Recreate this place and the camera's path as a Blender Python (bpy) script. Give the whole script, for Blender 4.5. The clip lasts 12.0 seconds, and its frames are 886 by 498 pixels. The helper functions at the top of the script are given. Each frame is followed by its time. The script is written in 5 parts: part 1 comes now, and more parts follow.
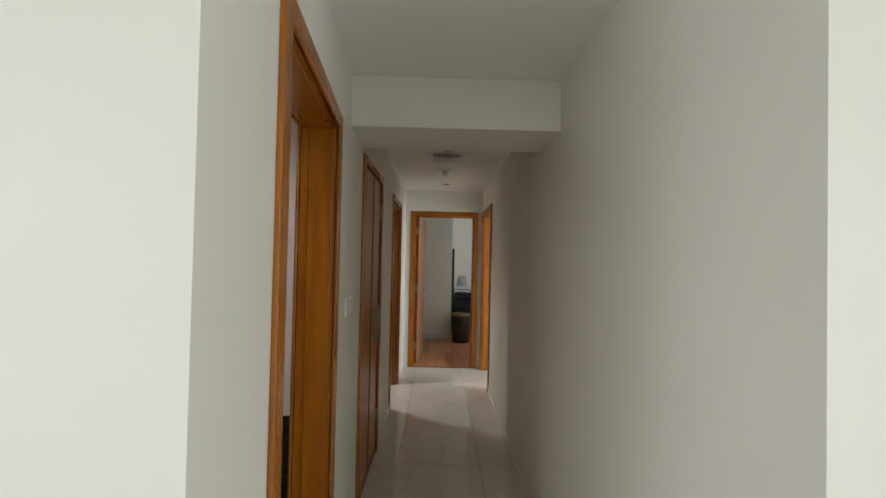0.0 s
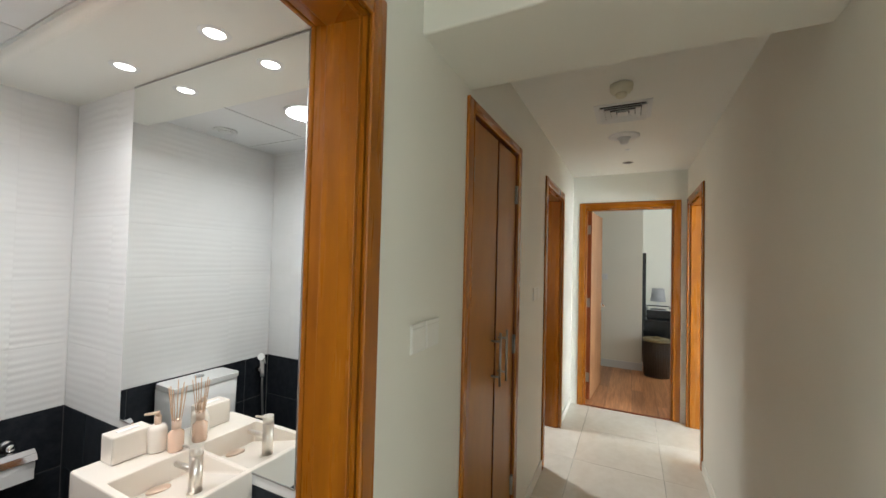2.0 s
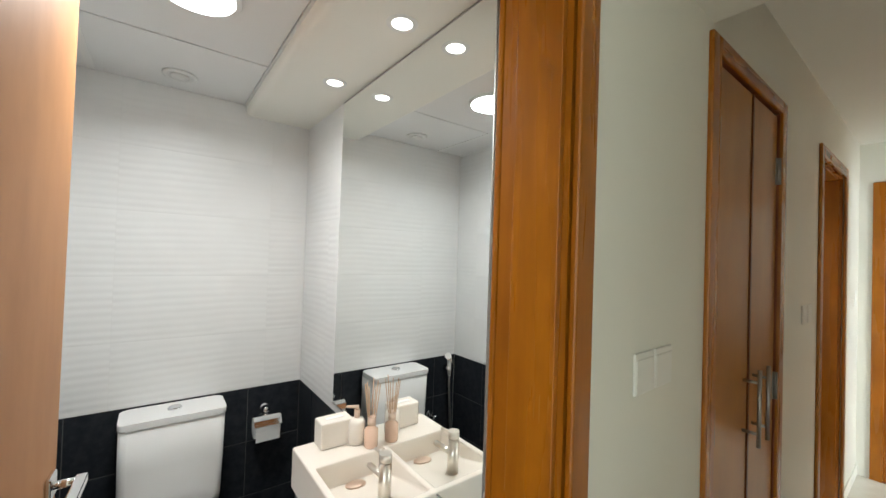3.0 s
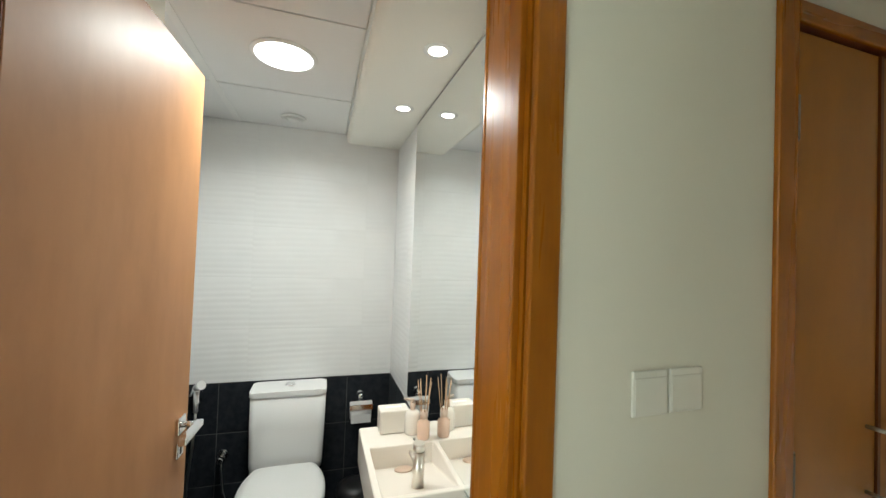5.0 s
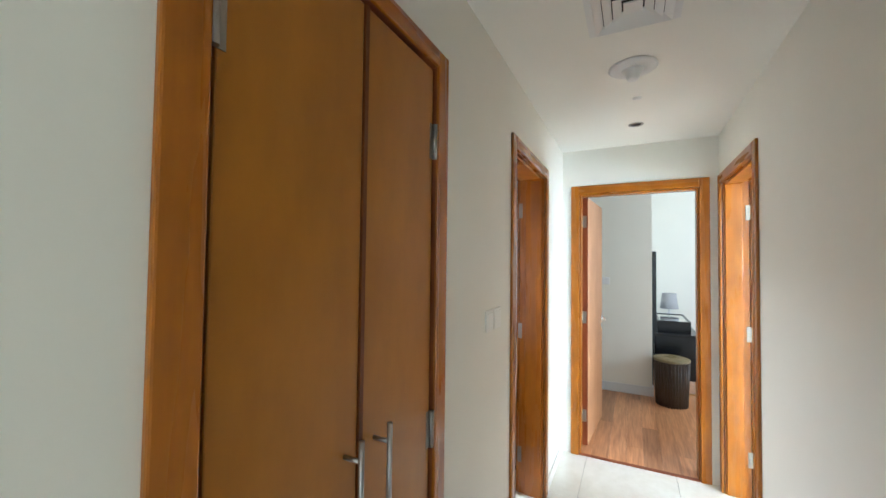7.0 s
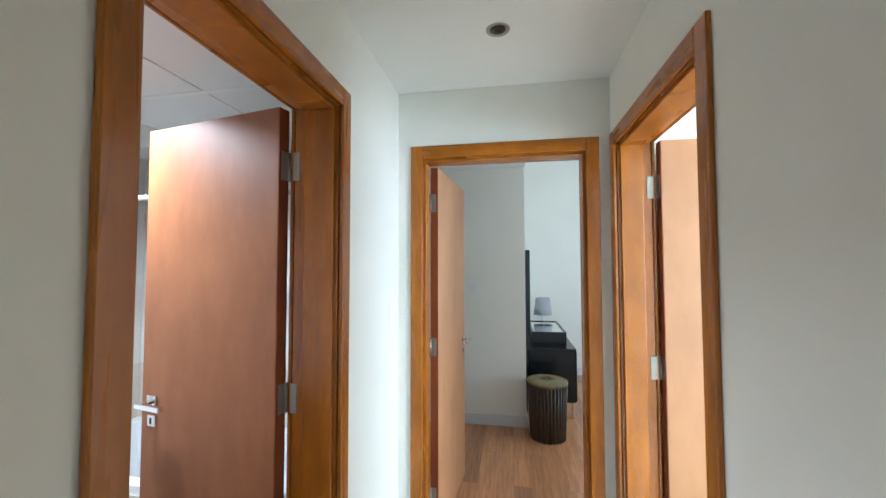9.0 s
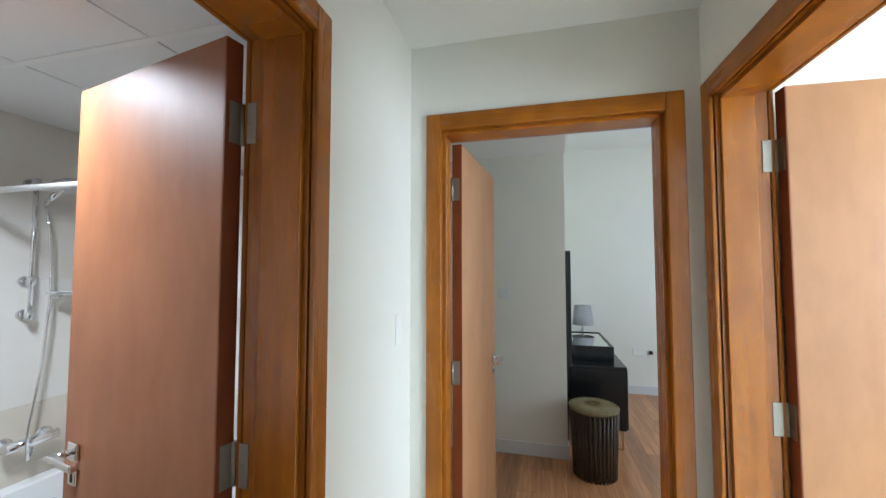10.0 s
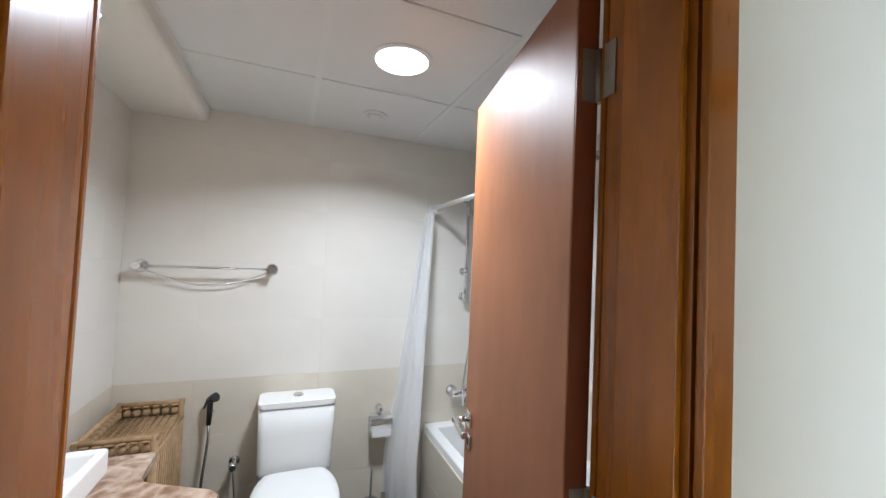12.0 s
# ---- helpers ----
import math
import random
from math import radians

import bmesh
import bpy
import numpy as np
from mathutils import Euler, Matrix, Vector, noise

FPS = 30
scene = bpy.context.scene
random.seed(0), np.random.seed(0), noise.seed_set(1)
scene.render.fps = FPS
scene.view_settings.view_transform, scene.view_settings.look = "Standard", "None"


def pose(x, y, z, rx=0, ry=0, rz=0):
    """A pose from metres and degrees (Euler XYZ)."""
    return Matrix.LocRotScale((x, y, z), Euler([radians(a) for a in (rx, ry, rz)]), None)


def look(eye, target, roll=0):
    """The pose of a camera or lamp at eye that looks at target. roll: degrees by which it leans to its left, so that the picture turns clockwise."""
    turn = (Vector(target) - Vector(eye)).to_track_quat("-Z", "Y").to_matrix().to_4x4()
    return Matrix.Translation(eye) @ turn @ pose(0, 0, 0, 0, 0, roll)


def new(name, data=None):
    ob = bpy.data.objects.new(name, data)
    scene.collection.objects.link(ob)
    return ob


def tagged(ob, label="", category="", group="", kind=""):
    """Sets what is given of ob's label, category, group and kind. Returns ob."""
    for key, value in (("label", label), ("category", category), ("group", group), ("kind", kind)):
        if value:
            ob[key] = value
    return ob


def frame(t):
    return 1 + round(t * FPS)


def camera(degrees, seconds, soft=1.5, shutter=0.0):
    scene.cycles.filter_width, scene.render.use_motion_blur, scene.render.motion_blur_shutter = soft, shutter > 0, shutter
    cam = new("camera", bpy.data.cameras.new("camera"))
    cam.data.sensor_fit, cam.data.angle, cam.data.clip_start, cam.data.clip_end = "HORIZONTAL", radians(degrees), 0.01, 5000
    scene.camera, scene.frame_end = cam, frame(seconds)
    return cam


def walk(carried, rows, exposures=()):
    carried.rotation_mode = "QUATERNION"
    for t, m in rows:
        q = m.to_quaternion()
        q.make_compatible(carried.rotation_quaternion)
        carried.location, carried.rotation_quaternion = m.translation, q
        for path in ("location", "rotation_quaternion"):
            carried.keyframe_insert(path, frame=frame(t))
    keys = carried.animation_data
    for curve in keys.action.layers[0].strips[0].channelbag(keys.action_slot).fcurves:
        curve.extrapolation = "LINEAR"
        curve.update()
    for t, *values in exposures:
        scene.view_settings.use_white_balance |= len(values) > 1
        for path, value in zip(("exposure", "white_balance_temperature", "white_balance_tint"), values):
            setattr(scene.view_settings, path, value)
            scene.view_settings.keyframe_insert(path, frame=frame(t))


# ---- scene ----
cam = camera(98.7, 12.0)
PATH = [
    (0, (0.358, 0.085, 1.535), (0.384, 2.085, 1.567), 1.2),
    (0.3, (0.440, 0.331, 1.523), (0.478, 2.331, 1.562), 1.3),
    (0.5, (0.474, 0.450, 1.521), (0.508, 2.450, 1.559), 1.2),
    (1, (0.496, 0.704, 1.521), (0.467, 2.703, 1.567), 1.1),
    (1.5, (0.501, 0.881, 1.511), (0.169, 2.852, 1.562), 0.8),
    (2, (0.474, 1.0, 1.501), (-0.413, 2.792, 1.553), 1.4),
    (2.5, (0.369, 1.073, 1.493), (-0.939, 2.586, 1.538), 1.8),
    (3, (0.295, 1.154, 1.498), (-1.3, 2.36, 1.532), 1.9),
    (3.2, (0.279, 1.185, 1.489), (-1.406, 2.262, 1.53), 2.1),
    (4.8, (0.464, 1.325, 1.506), (-1.453, 1.893, 1.548), 2.2),
    (5, (0.486, 1.371, 1.51), (-1.418, 1.983, 1.556), 2.1),
    (5.5, (0.526, 1.507, 1.522), (-1.27, 2.386, 1.561), 1.4),
    (6, (0.524, 1.662, 1.525), (-1.046, 2.9, 1.569), 1.4),
    (6.5, (0.464, 1.856, 1.523), (-0.799, 3.406, 1.569), 1.2),
    (7, (0.415, 2.079, 1.522), (-0.475, 3.869, 1.581), 0.7),
    (7.5, (0.444, 2.405, 1.528), (-0.147, 4.315, 1.583), 0.2),
    (9.5, (0.478, 3.639, 1.515), (0.137, 5.608, 1.597), -0.1),
    (10, (0.406, 3.837, 1.515), (-0.078, 5.776, 1.612), -0.0),
    (10.5, (0.383, 3.982, 1.507), (-0.531, 5.758, 1.606), 0.4),
    (11, (0.375, 4.086, 1.527), (-1.041, 5.496, 1.614), 1.2),
    (11.5, (0.347, 4.115, 1.517), (-1.353, 5.165, 1.597), 1.7),
    (12, (0.256, 4.086, 1.502), (-1.6, 4.829, 1.573), 2.5),
]
# stops, kelvin and tint of the film along the walk
EXPOSURES = [
    (0.0, -0.44, 6250, 16),
    (0.5, 0.16, 6000, 14),
    (1.0, 0.30, 5950, 11),
    (1.5, 0.46, 6050, 10),
    (3.0, 0.52, 6200, 7),
    (5.5, 0.62, 6250, 1),
    (6.0, 0.74, 6450, 4),
    (6.3, 0.90, 6200, 7),
    (7.0, 1.26, 5350, 8),
    (7.5, 1.38, 5100, 9),
    (9.5, 0.52, 5250, 6),
    (10.5, 0.32, 5550, 9),
    (12.0, 0.24, 5600, 8),
]
walk(cam, [(t, look(eye, target, roll)) for t, eye, target, roll in PATH], EXPOSURES)

# ---- world and large lights ----
world = bpy.data.worlds.new("world")
scene.world = world
world.use_nodes = True
wn = world.node_tree.nodes
sky = wn.new("ShaderNodeTexSky")
sky.sky_type = "NISHITA"
sky.sun_disc = False
sky.sun_elevation, sky.sun_rotation = radians(45), radians(200)
world.node_tree.links.new(sky.outputs[0], wn["Background"].inputs[0])
wn["Background"].inputs[1].default_value = 0.12


def area_lamp(name, x, y, z, sx, sy, watts, color, aim):
    """An area lamp at a window or a fitting, facing along aim."""
    data = bpy.data.lights.new(name, "AREA")
    data.shape, data.size, data.size_y = "RECTANGLE", sx, sy
    data.energy, data.color = watts, color
    ob = new(name, data)
    ob.matrix_world = look((x, y, z), (x + aim[0], y + aim[1], z + aim[2]))
    return ob


DAY = (0.90, 0.97, 1.0)
# three added lamps at assumed, unseen lobby openings, to brighten the corridor
area_lamp("lobby_east_fill_light", 3.58, -2.0, 1.45, 1.8, 1.7, 64, DAY, (-1, 0, 0))
area_lamp("lobby_west_fill_light", -2.18, -1.6, 1.45, 2.4, 1.7, 44, DAY, (1, 0, 0))
area_lamp("lobby_front_fill_light", 0.6, -2.98, 1.30, 3.2, 2.0, 5, DAY, (0, 1, 0))
area_lamp("right_room_window_light", 3.58, 3.45, 1.45, 1.7, 1.7, 88, (0.89, 0.955, 1.0), (-1, 0, -0.5))
area_lamp("bedroom_window_light", 3.58, 6.75, 1.45, 2.3, 1.7, 35, (0.89, 0.96, 1.0), (-1, 0, 0))


def disc_lamp(name, x, y, z, size, watts, color, spread=180):
    data = bpy.data.lights.new(name, "AREA")
    data.shape, data.size, data.energy, data.color = "DISK", size, watts, color
    data.spread = radians(spread)
    ob = new(name, data)
    ob.location = (x, y, z)
    return ob


disc_lamp("powder_room_lamp", -0.965, 1.22, 2.195, 0.2, 6.2, (1.0, 0.985, 0.965), 160)
disc_lamp("bathroom_lamp", -1.09, 4.43, 2.225, 0.2, 17.5, (1.0, 0.985, 0.965), 145)
for sx, sy, sz in ((-0.65, 1.695, 2.155), (-1.15, 1.69, 2.155), (-0.60, 3.515, 2.165), (-1.11, 3.515, 2.165)):
    disc_lamp("downlight_lamp", sx, sy, sz, 0.06, 0.5, (1.0, 0.9, 0.78), 120)


# ---- materials ----
def mat(name, color, rough=0.5, metal=0.0, spec=0.5):
    m = bpy.data.materials.new(name)
    m.use_nodes = True
    b = m.node_tree.nodes["Principled BSDF"]
    b.inputs["Base Color"].default_value = (*color, 1)
    b.inputs["Roughness"].default_value = rough
    b.inputs["Metallic"].default_value = metal
    b.inputs["Specular IOR Level"].default_value = spec
    return m, m.node_tree.nodes, m.node_tree.links, b


def coords(n, l, scale, space="Object"):
    tc = n.new("ShaderNodeTexCoord")
    mp = n.new("ShaderNodeMapping")
    mp.inputs["Scale"].default_value = scale
    l.new(tc.outputs[space], mp.inputs[0])
    return mp.outputs[0]


def noise_tex(n, l, vec, scale, detail=4, rough=0.55):
    t = n.new("ShaderNodeTexNoise")
    t.inputs["Scale"].default_value, t.inputs["Detail"].default_value, t.inputs["Roughness"].default_value = scale, detail, rough
    if vec is not None:
        l.new(vec, t.inputs["Vector"])
    return t.outputs["Fac"]


def ramp(n, l, fac, stops):
    r = n.new("ShaderNodeValToRGB")
    while len(r.color_ramp.elements) < len(stops):
        r.color_ramp.elements.new(0.5)
    for e, (p, c) in zip(r.color_ramp.elements, stops):
        e.position, e.color = p, (*c, 1)
    l.new(fac, r.inputs[0])
    return r.outputs[0]


def bump(n, l, b, height, strength, distance=0.002):
    u = n.new("ShaderNodeBump")
    u.inputs["Strength"].default_value, u.inputs["Distance"].default_value = strength, distance
    l.new(height, u.inputs["Height"])
    l.new(u.outputs[0], b.inputs["Normal"])


def mix(n, l, fac, a, b, mode="MIX"):
    x = n.new("ShaderNodeMix")
    x.data_type, x.blend_type = "RGBA", mode
    for src, slot in ((fac, x.inputs[0]), (a, x.inputs[6]), (b, x.inputs[7])):
        if isinstance(src, (int, float)):
            slot.default_value = src
        elif isinstance(src, tuple):
            slot.default_value = (*src, 1)
        else:
            l.new(src, slot)
    return x.outputs[2]


def paint(name, color, rough=0.55, amount=0.05):
    m, n, l, b = mat(name, color, rough)
    v = coords(n, l, (1, 1, 1), "Object")
    big = noise_tex(n, l, v, 1.3, 3)
    dark = tuple(c * (1 - amount) for c in color)
    l.new(ramp(n, l, big, [(0.3, dark), (0.7, color)]), b.inputs["Base Color"])
    bump(n, l, b, noise_tex(n, l, v, 160, 3), 0.10, 0.001)
    return m


def wood(name, dark, light, rough, across, scale=1.0, relief=0.03, spread=1.0, gloss=0.32, figure=1.0):
    """Veneer with the grain along z (across: scale of the grain in x, y, z)."""
    m, n, l, b = mat(name, light, rough, 0.0, gloss)
    info = n.new("ShaderNodeObjectInfo")
    v = coords(n, l, tuple(a * scale for a in across))
    add = n.new("ShaderNodeVectorMath")
    l.new(v, add.inputs[0])
    comb = n.new("ShaderNodeCombineXYZ")
    mul = n.new("ShaderNodeMath")
    mul.operation = "MULTIPLY"
    mul.inputs[1].default_value = 37.0
    l.new(info.outputs["Random"], mul.inputs[0])
    for i in range(3):
        l.new(mul.outputs[0], comb.inputs[i])
    l.new(comb.outputs[0], add.inputs[1])
    vec = add.outputs[0]
    fine = noise_tex(n, l, vec, 9, 6, 0.65)
    broad = noise_tex(n, l, vec, 1.6, 3, 0.5)
    mid = tuple(a * 0.4 + c * 0.6 for a, c in zip(dark, light))
    c1 = ramp(n, l, fine, [(0.5 - 0.22 * spread, mid), (0.5 + 0.16 * spread, light)])
    c2 = ramp(n, l, broad, [(0.5 - 0.18 * spread, dark), (0.5 + 0.16 * spread, light)])
    o = coords(n, l, (5, 5, 2.2))
    mottle = ramp(n, l, noise_tex(n, l, o, 1.6, 5, 0.6), [(0.36, (1 - 0.20 * figure, 1 - 0.24 * figure, 1 - 0.28 * figure)), (0.60, (1 + 0.06 * figure,) * 3)])
    l.new(mix(n, l, 1.0, mix(n, l, 0.55, c1, c2), mottle, "MULTIPLY"), b.inputs["Base Color"])
    bump(n, l, b, fine, relief, 0.0006)
    l.new(ramp(n, l, broad, [(0.3, (rough * 1.08,) * 3), (0.7, (rough * 0.96,) * 3)]), b.inputs["Roughness"])
    return m


M_WALL = paint("wall_paint", (0.87, 0.848, 0.75))
M_CEIL = paint("ceiling_paint", (0.88, 0.868, 0.80), 0.7, 0.03)
M_FRAME = wood("frame_wood", (0.265, 0.082, 0.003), (0.43, 0.143, 0.006), 0.27, (14, 14, 0.9), 1.0, 0.02, 1.0, 0.5, 0.9)
M_FRAME_H = wood("head_wood", (0.265, 0.082, 0.003), (0.43, 0.143, 0.006), 0.27, (0.9, 0.9, 14), 1.0, 0.02, 1.0, 0.5, 0.9)
M_LEAF = wood("leaf_veneer", (0.37, 0.172, 0.066), (0.45, 0.222, 0.095), 0.50, (4, 4, 0.6), 1.0, 0.008, 1.4, 0.4, 0.5)
M_LEAF_RED = wood("red_leaf_veneer", (0.240, 0.087, 0.032), (0.305, 0.121, 0.047), 0.50, (4, 4, 0.6), 1.0, 0.008, 1.3, 0.45, 0.6)
M_EDGE = wood("leaf_edge", (0.17, 0.040, 0.012), (0.24, 0.065, 0.02), 0.4, (9, 9, 0.5))
M_CLOSET = wood("closet_veneer", (0.33, 0.124, 0.008), (0.42, 0.166, 0.012), 0.30, (4, 4, 0.6), 1.0, 0.005, 1.5, 0.38, 0.5)
M_CHROME = mat("chrome", (0.82, 0.82, 0.83), 0.08, 1.0)[0]
M_STEEL = mat("brushed_steel", (0.42, 0.41, 0.39), 0.42, 1.0)[0]
M_HINGE = mat("dull_hinge_steel", (0.35, 0.335, 0.30), 0.45, 1.0)[0]
M_NICKEL = mat("brushed_nickel", (0.78, 0.73, 0.66), 0.38, 1.0)[0]
M_STRIP = wood("strip_wood", (0.11, 0.028, 0.004), (0.17, 0.046, 0.006), 0.35, (9, 9, 0.5))
M_SWITCH = mat("ivory_switch", (0.87, 0.855, 0.79), 0.4)[0]
M_IVORY = mat("aged_ivory_plastic", (0.76, 0.71, 0.55), 0.45)[0]
M_WHITE = mat("white_plastic", (0.80, 0.80, 0.78), 0.35)[0]
M_CERAMIC = mat("white_ceramic", (0.86, 0.86, 0.85), 0.08)[0]
M_BLACK = mat("black_gloss", (0.012, 0.014, 0.016), 0.18)[0]
M_DARK = mat("dark_gap", (0.02, 0.012, 0.008), 0.7)[0]
M_RUBBER = mat("black_plastic", (0.015, 0.015, 0.016), 0.4)[0]
M_MIRROR = mat("mirror_glass", (0.93, 0.95, 0.94), 0.0, 1.0)[0]


def marble_floor():
    m, n, l, b = mat("cream_marble", (0.62, 0.57, 0.47), 0.10)
    v = coords(n, l, (1, 1, 1))
    info = n.new("ShaderNodeObjectInfo")
    a = noise_tex(n, l, v, 2.2, 8, 0.6)
    f = noise_tex(n, l, v, 16, 6, 0.6)
    c = mix(n, l, 0.45, ramp(n, l, a, [(0.35, (0.68, 0.63, 0.53)), (0.6, (0.80, 0.76, 0.67))]), ramp(n, l, f, [(0.35, (0.70, 0.65, 0.56)), (0.65, (0.81, 0.77, 0.69))]))
    tint = ramp(n, l, info.outputs["Random"], [(0, (0.93, 0.93, 0.92)), (1, (1, 1, 1))])
    l.new(mix(n, l, 1.0, c, tint, "MULTIPLY"), b.inputs["Base Color"])
    return m


def laminate():
    m, n, l, b = mat("laminate_plank", (0.35, 0.16, 0.07), 0.28)
    v = coords(n, l, (0.9, 14, 14))
    info = n.new("ShaderNodeObjectInfo")
    add = n.new("ShaderNodeVectorMath")
    l.new(v, add.inputs[0])
    comb = n.new("ShaderNodeCombineXYZ")
    mul = n.new("ShaderNodeMath")
    mul.operation = "MULTIPLY"
    mul.inputs[1].default_value = 53.0
    l.new(info.outputs["Random"], mul.inputs[0])
    l.new(mul.outputs[0], comb.inputs[0]), l.new(mul.outputs[0], comb.inputs[1])
    l.new(comb.outputs[0], add.inputs[1])
    g = noise_tex(n, l, add.outputs[0], 4, 6, 0.6)
    c = ramp(n, l, g, [(0.3, (0.36, 0.155, 0.060)), (0.68, (0.64, 0.32, 0.145))])
    tint = ramp(n, l, info.outputs["Random"], [(0, (0.72, 0.70, 0.70)), (1, (1.15, 1.12, 1.1))])
    l.new(mix(n, l, 1.0, c, tint, "MULTIPLY"), b.inputs["Base Color"])
    bump(n, l, b, g, 0.05, 0.001)
    return m


def wavy_tile():
    m, n, l, b = mat("white_wavy_tile", (0.83, 0.83, 0.82), 0.30, 0.0, 0.35)
    v = coords(n, l, (1, 1, 1))
    l.new(ramp(n, l, noise_tex(n, l, v, 3, 3), [(0.3, (0.80, 0.80, 0.79)), (0.7, (0.85, 0.85, 0.84))]), b.inputs["Base Color"])
    bump(n, l, b, noise_tex(n, l, v, 40, 2), 0.03, 0.001)
    return m


def plain_tile(name, a, c, rough, scale=5, vary=0.94, gloss=0.1):
    m, n, l, b = mat(name, a, rough, 0.0, gloss)
    v = coords(n, l, (1, 1, 1))
    info = n.new("ShaderNodeObjectInfo")
    k = ramp(n, l, noise_tex(n, l, v, scale, 6), [(0.35, a), (0.65, c)])
    tint = ramp(n, l, info.outputs["Random"], [(0, (vary,) * 3), (1, (1, 1, 1))])
    l.new(mix(n, l, 1.0, k, tint, "MULTIPLY"), b.inputs["Base Color"])
    bump(n, l, b, noise_tex(n, l, v, 60, 3), 0.04, 0.001)
    return m


M_MARBLE = marble_floor()
M_GROUT = paint("grout", (0.60, 0.55, 0.46), 0.8)
M_LAM = laminate()
M_WAVE = wavy_tile()
M_BLACKTILE = plain_tile("black_tile", (0.018, 0.021, 0.026), (0.030, 0.034, 0.040), 0.28, 30)
M_WHITEGROUT = mat("white_grout", (0.74, 0.74, 0.72), 0.8)[0]
M_CREAMGROUT = mat("cream_grout", (0.72, 0.69, 0.63), 0.8)[0]
M_DARKGROUT = mat("dark_grout", (0.09, 0.09, 0.09), 0.8)[0]
M_CREAMTILE = plain_tile("cream_tile", (0.78, 0.745, 0.68), (0.82, 0.79, 0.73), 0.13, 2.5, 0.985, 0.45)
M_BEIGETILE = plain_tile("beige_tile", (0.66, 0.60, 0.50), (0.72, 0.67, 0.57), 0.13, 2.5, 0.98, 0.4)
M_CEILTILE = paint("ceiling_tile", (0.80, 0.80, 0.79), 0.8, 0.04)


# ---- mesh helpers ----
def add_box(bm, x0, x1, y0, y1, z0, z1, bevel=0.0):
    vs = [bm.verts.new((x, y, z)) for z in (z0, z1) for y in (y0, y1) for x in (x0, x1)]
    fs = [bm.faces.new([vs[i] for i in f]) for f in ((0, 2, 3, 1), (4, 5, 7, 6), (0, 1, 5, 4), (2, 6, 7, 3), (0, 4, 6, 2), (1, 3, 7, 5))]
    if bevel > 0:
        es = list({e for f in fs for e in f.edges})
        bmesh.ops.bevel(bm, geom=es, offset=bevel, segments=2, affect="EDGES", profile=0.5)
    return vs


def box(x0, x1, y0, y1, z0, z1, bevel=0.0):
    bm = bmesh.new()
    add_box(bm, x0, x1, y0, y1, z0, z1, bevel)
    return bm


def add_cyl(bm, a, b, r0, r1=None, seg=20, caps=True):
    """A tapered rod from a to b."""
    a, b = Vector(a), Vector(b)
    r1 = r0 if r1 is None else r1
    q = (b - a).to_track_quat("Z", "Y").to_matrix()
    rings = []
    for p, r in ((a, r0), (b, r1)):
        rings.append([bm.verts.new(p + q @ Vector((r * math.cos(2 * math.pi * i / seg), r * math.sin(2 * math.pi * i / seg), 0))) for i in range(seg)])
    for i in range(seg):
        f = bm.faces.new((rings[0][i], rings[0][(i + 1) % seg], rings[1][(i + 1) % seg], rings[1][i]))
        f.smooth = True
    if caps:
        bm.faces.new(rings[0][::-1])
        bm.faces.new(rings[1])


def cyl(a, b, r0, r1=None, seg=20):
    bm = bmesh.new()
    add_cyl(bm, a, b, r0, r1, seg)
    return bm


def lathe(profile, seg=32, sx=1.0, sy=1.0):
    """A turned shape from (radius, height) pairs about z."""
    bm = bmesh.new()
    rings = []
    for r, z in profile:
        rings.append([bm.verts.new((sx * r * math.cos(2 * math.pi * i / seg), sy * r * math.sin(2 * math.pi * i / seg), z)) for i in range(seg)])
    for a, b in zip(rings, rings[1:]):
        for i in range(seg):
            f = bm.faces.new((a[i], a[(i + 1) % seg], b[(i + 1) % seg], b[i]))
            f.smooth = True
    bm.faces.new(rings[0][::-1])
    bm.faces.new(rings[-1])
    return bm


def tube(points, r, seg=10):
    """A bent tube along points."""
    bm = bmesh.new()
    pts = [Vector(p) for p in points]
    rings = []
    up = Vector((0.123, 0.456, 0.88)).normalized()
    for i, p in enumerate(pts):
        d = (pts[min(i + 1, len(pts) - 1)] - pts[max(i - 1, 0)]).normalized()
        u = d.cross(up).normalized()
        w = d.cross(u)
        rings.append([bm.verts.new(p + r * (math.cos(2 * math.pi * k / seg) * u + math.sin(2 * math.pi * k / seg) * w)) for k in range(seg)])
    for a, b in zip(rings, rings[1:]):
        for k in range(seg):
            f = bm.faces.new((a[k], a[(k + 1) % seg], b[(k + 1) % seg], b[k]))
            f.smooth = True
    bm.faces.new(rings[0][::-1])
    bm.faces.new(rings[-1])
    return bm


def rounded_slab(x0, x1, y0, y1, z0, z1, r, seg=6, bevel=0.0):
    """A slab with rounded corners in plan."""
    bm = bmesh.new()
    pts = []
    for cx, cy, a0 in ((x1 - r, y1 - r, 0), (x0 + r, y1 - r, 90), (x0 + r, y0 + r, 180), (x1 - r, y0 + r, 270)):
        for i in range(seg + 1):
            a = radians(a0 + 90 * i / seg)
            pts.append((cx + r * math.cos(a), cy + r * math.sin(a)))
    lo = [bm.verts.new((x, y, z0)) for x, y in pts]
    hi = [bm.verts.new((x, y, z1)) for x, y in pts]
    for i in range(len(pts)):
        j = (i + 1) % len(pts)
        bm.faces.new((lo[i], lo[j], hi[j], hi[i])).smooth = True
    bottom, top = bm.faces.new(lo[::-1]), bm.faces.new(hi)
    if bevel > 0:
        bmesh.ops.bevel(bm, geom=list(top.edges) + list(bottom.edges), offset=bevel, segments=3, affect="EDGES", profile=0.5)
    return bm


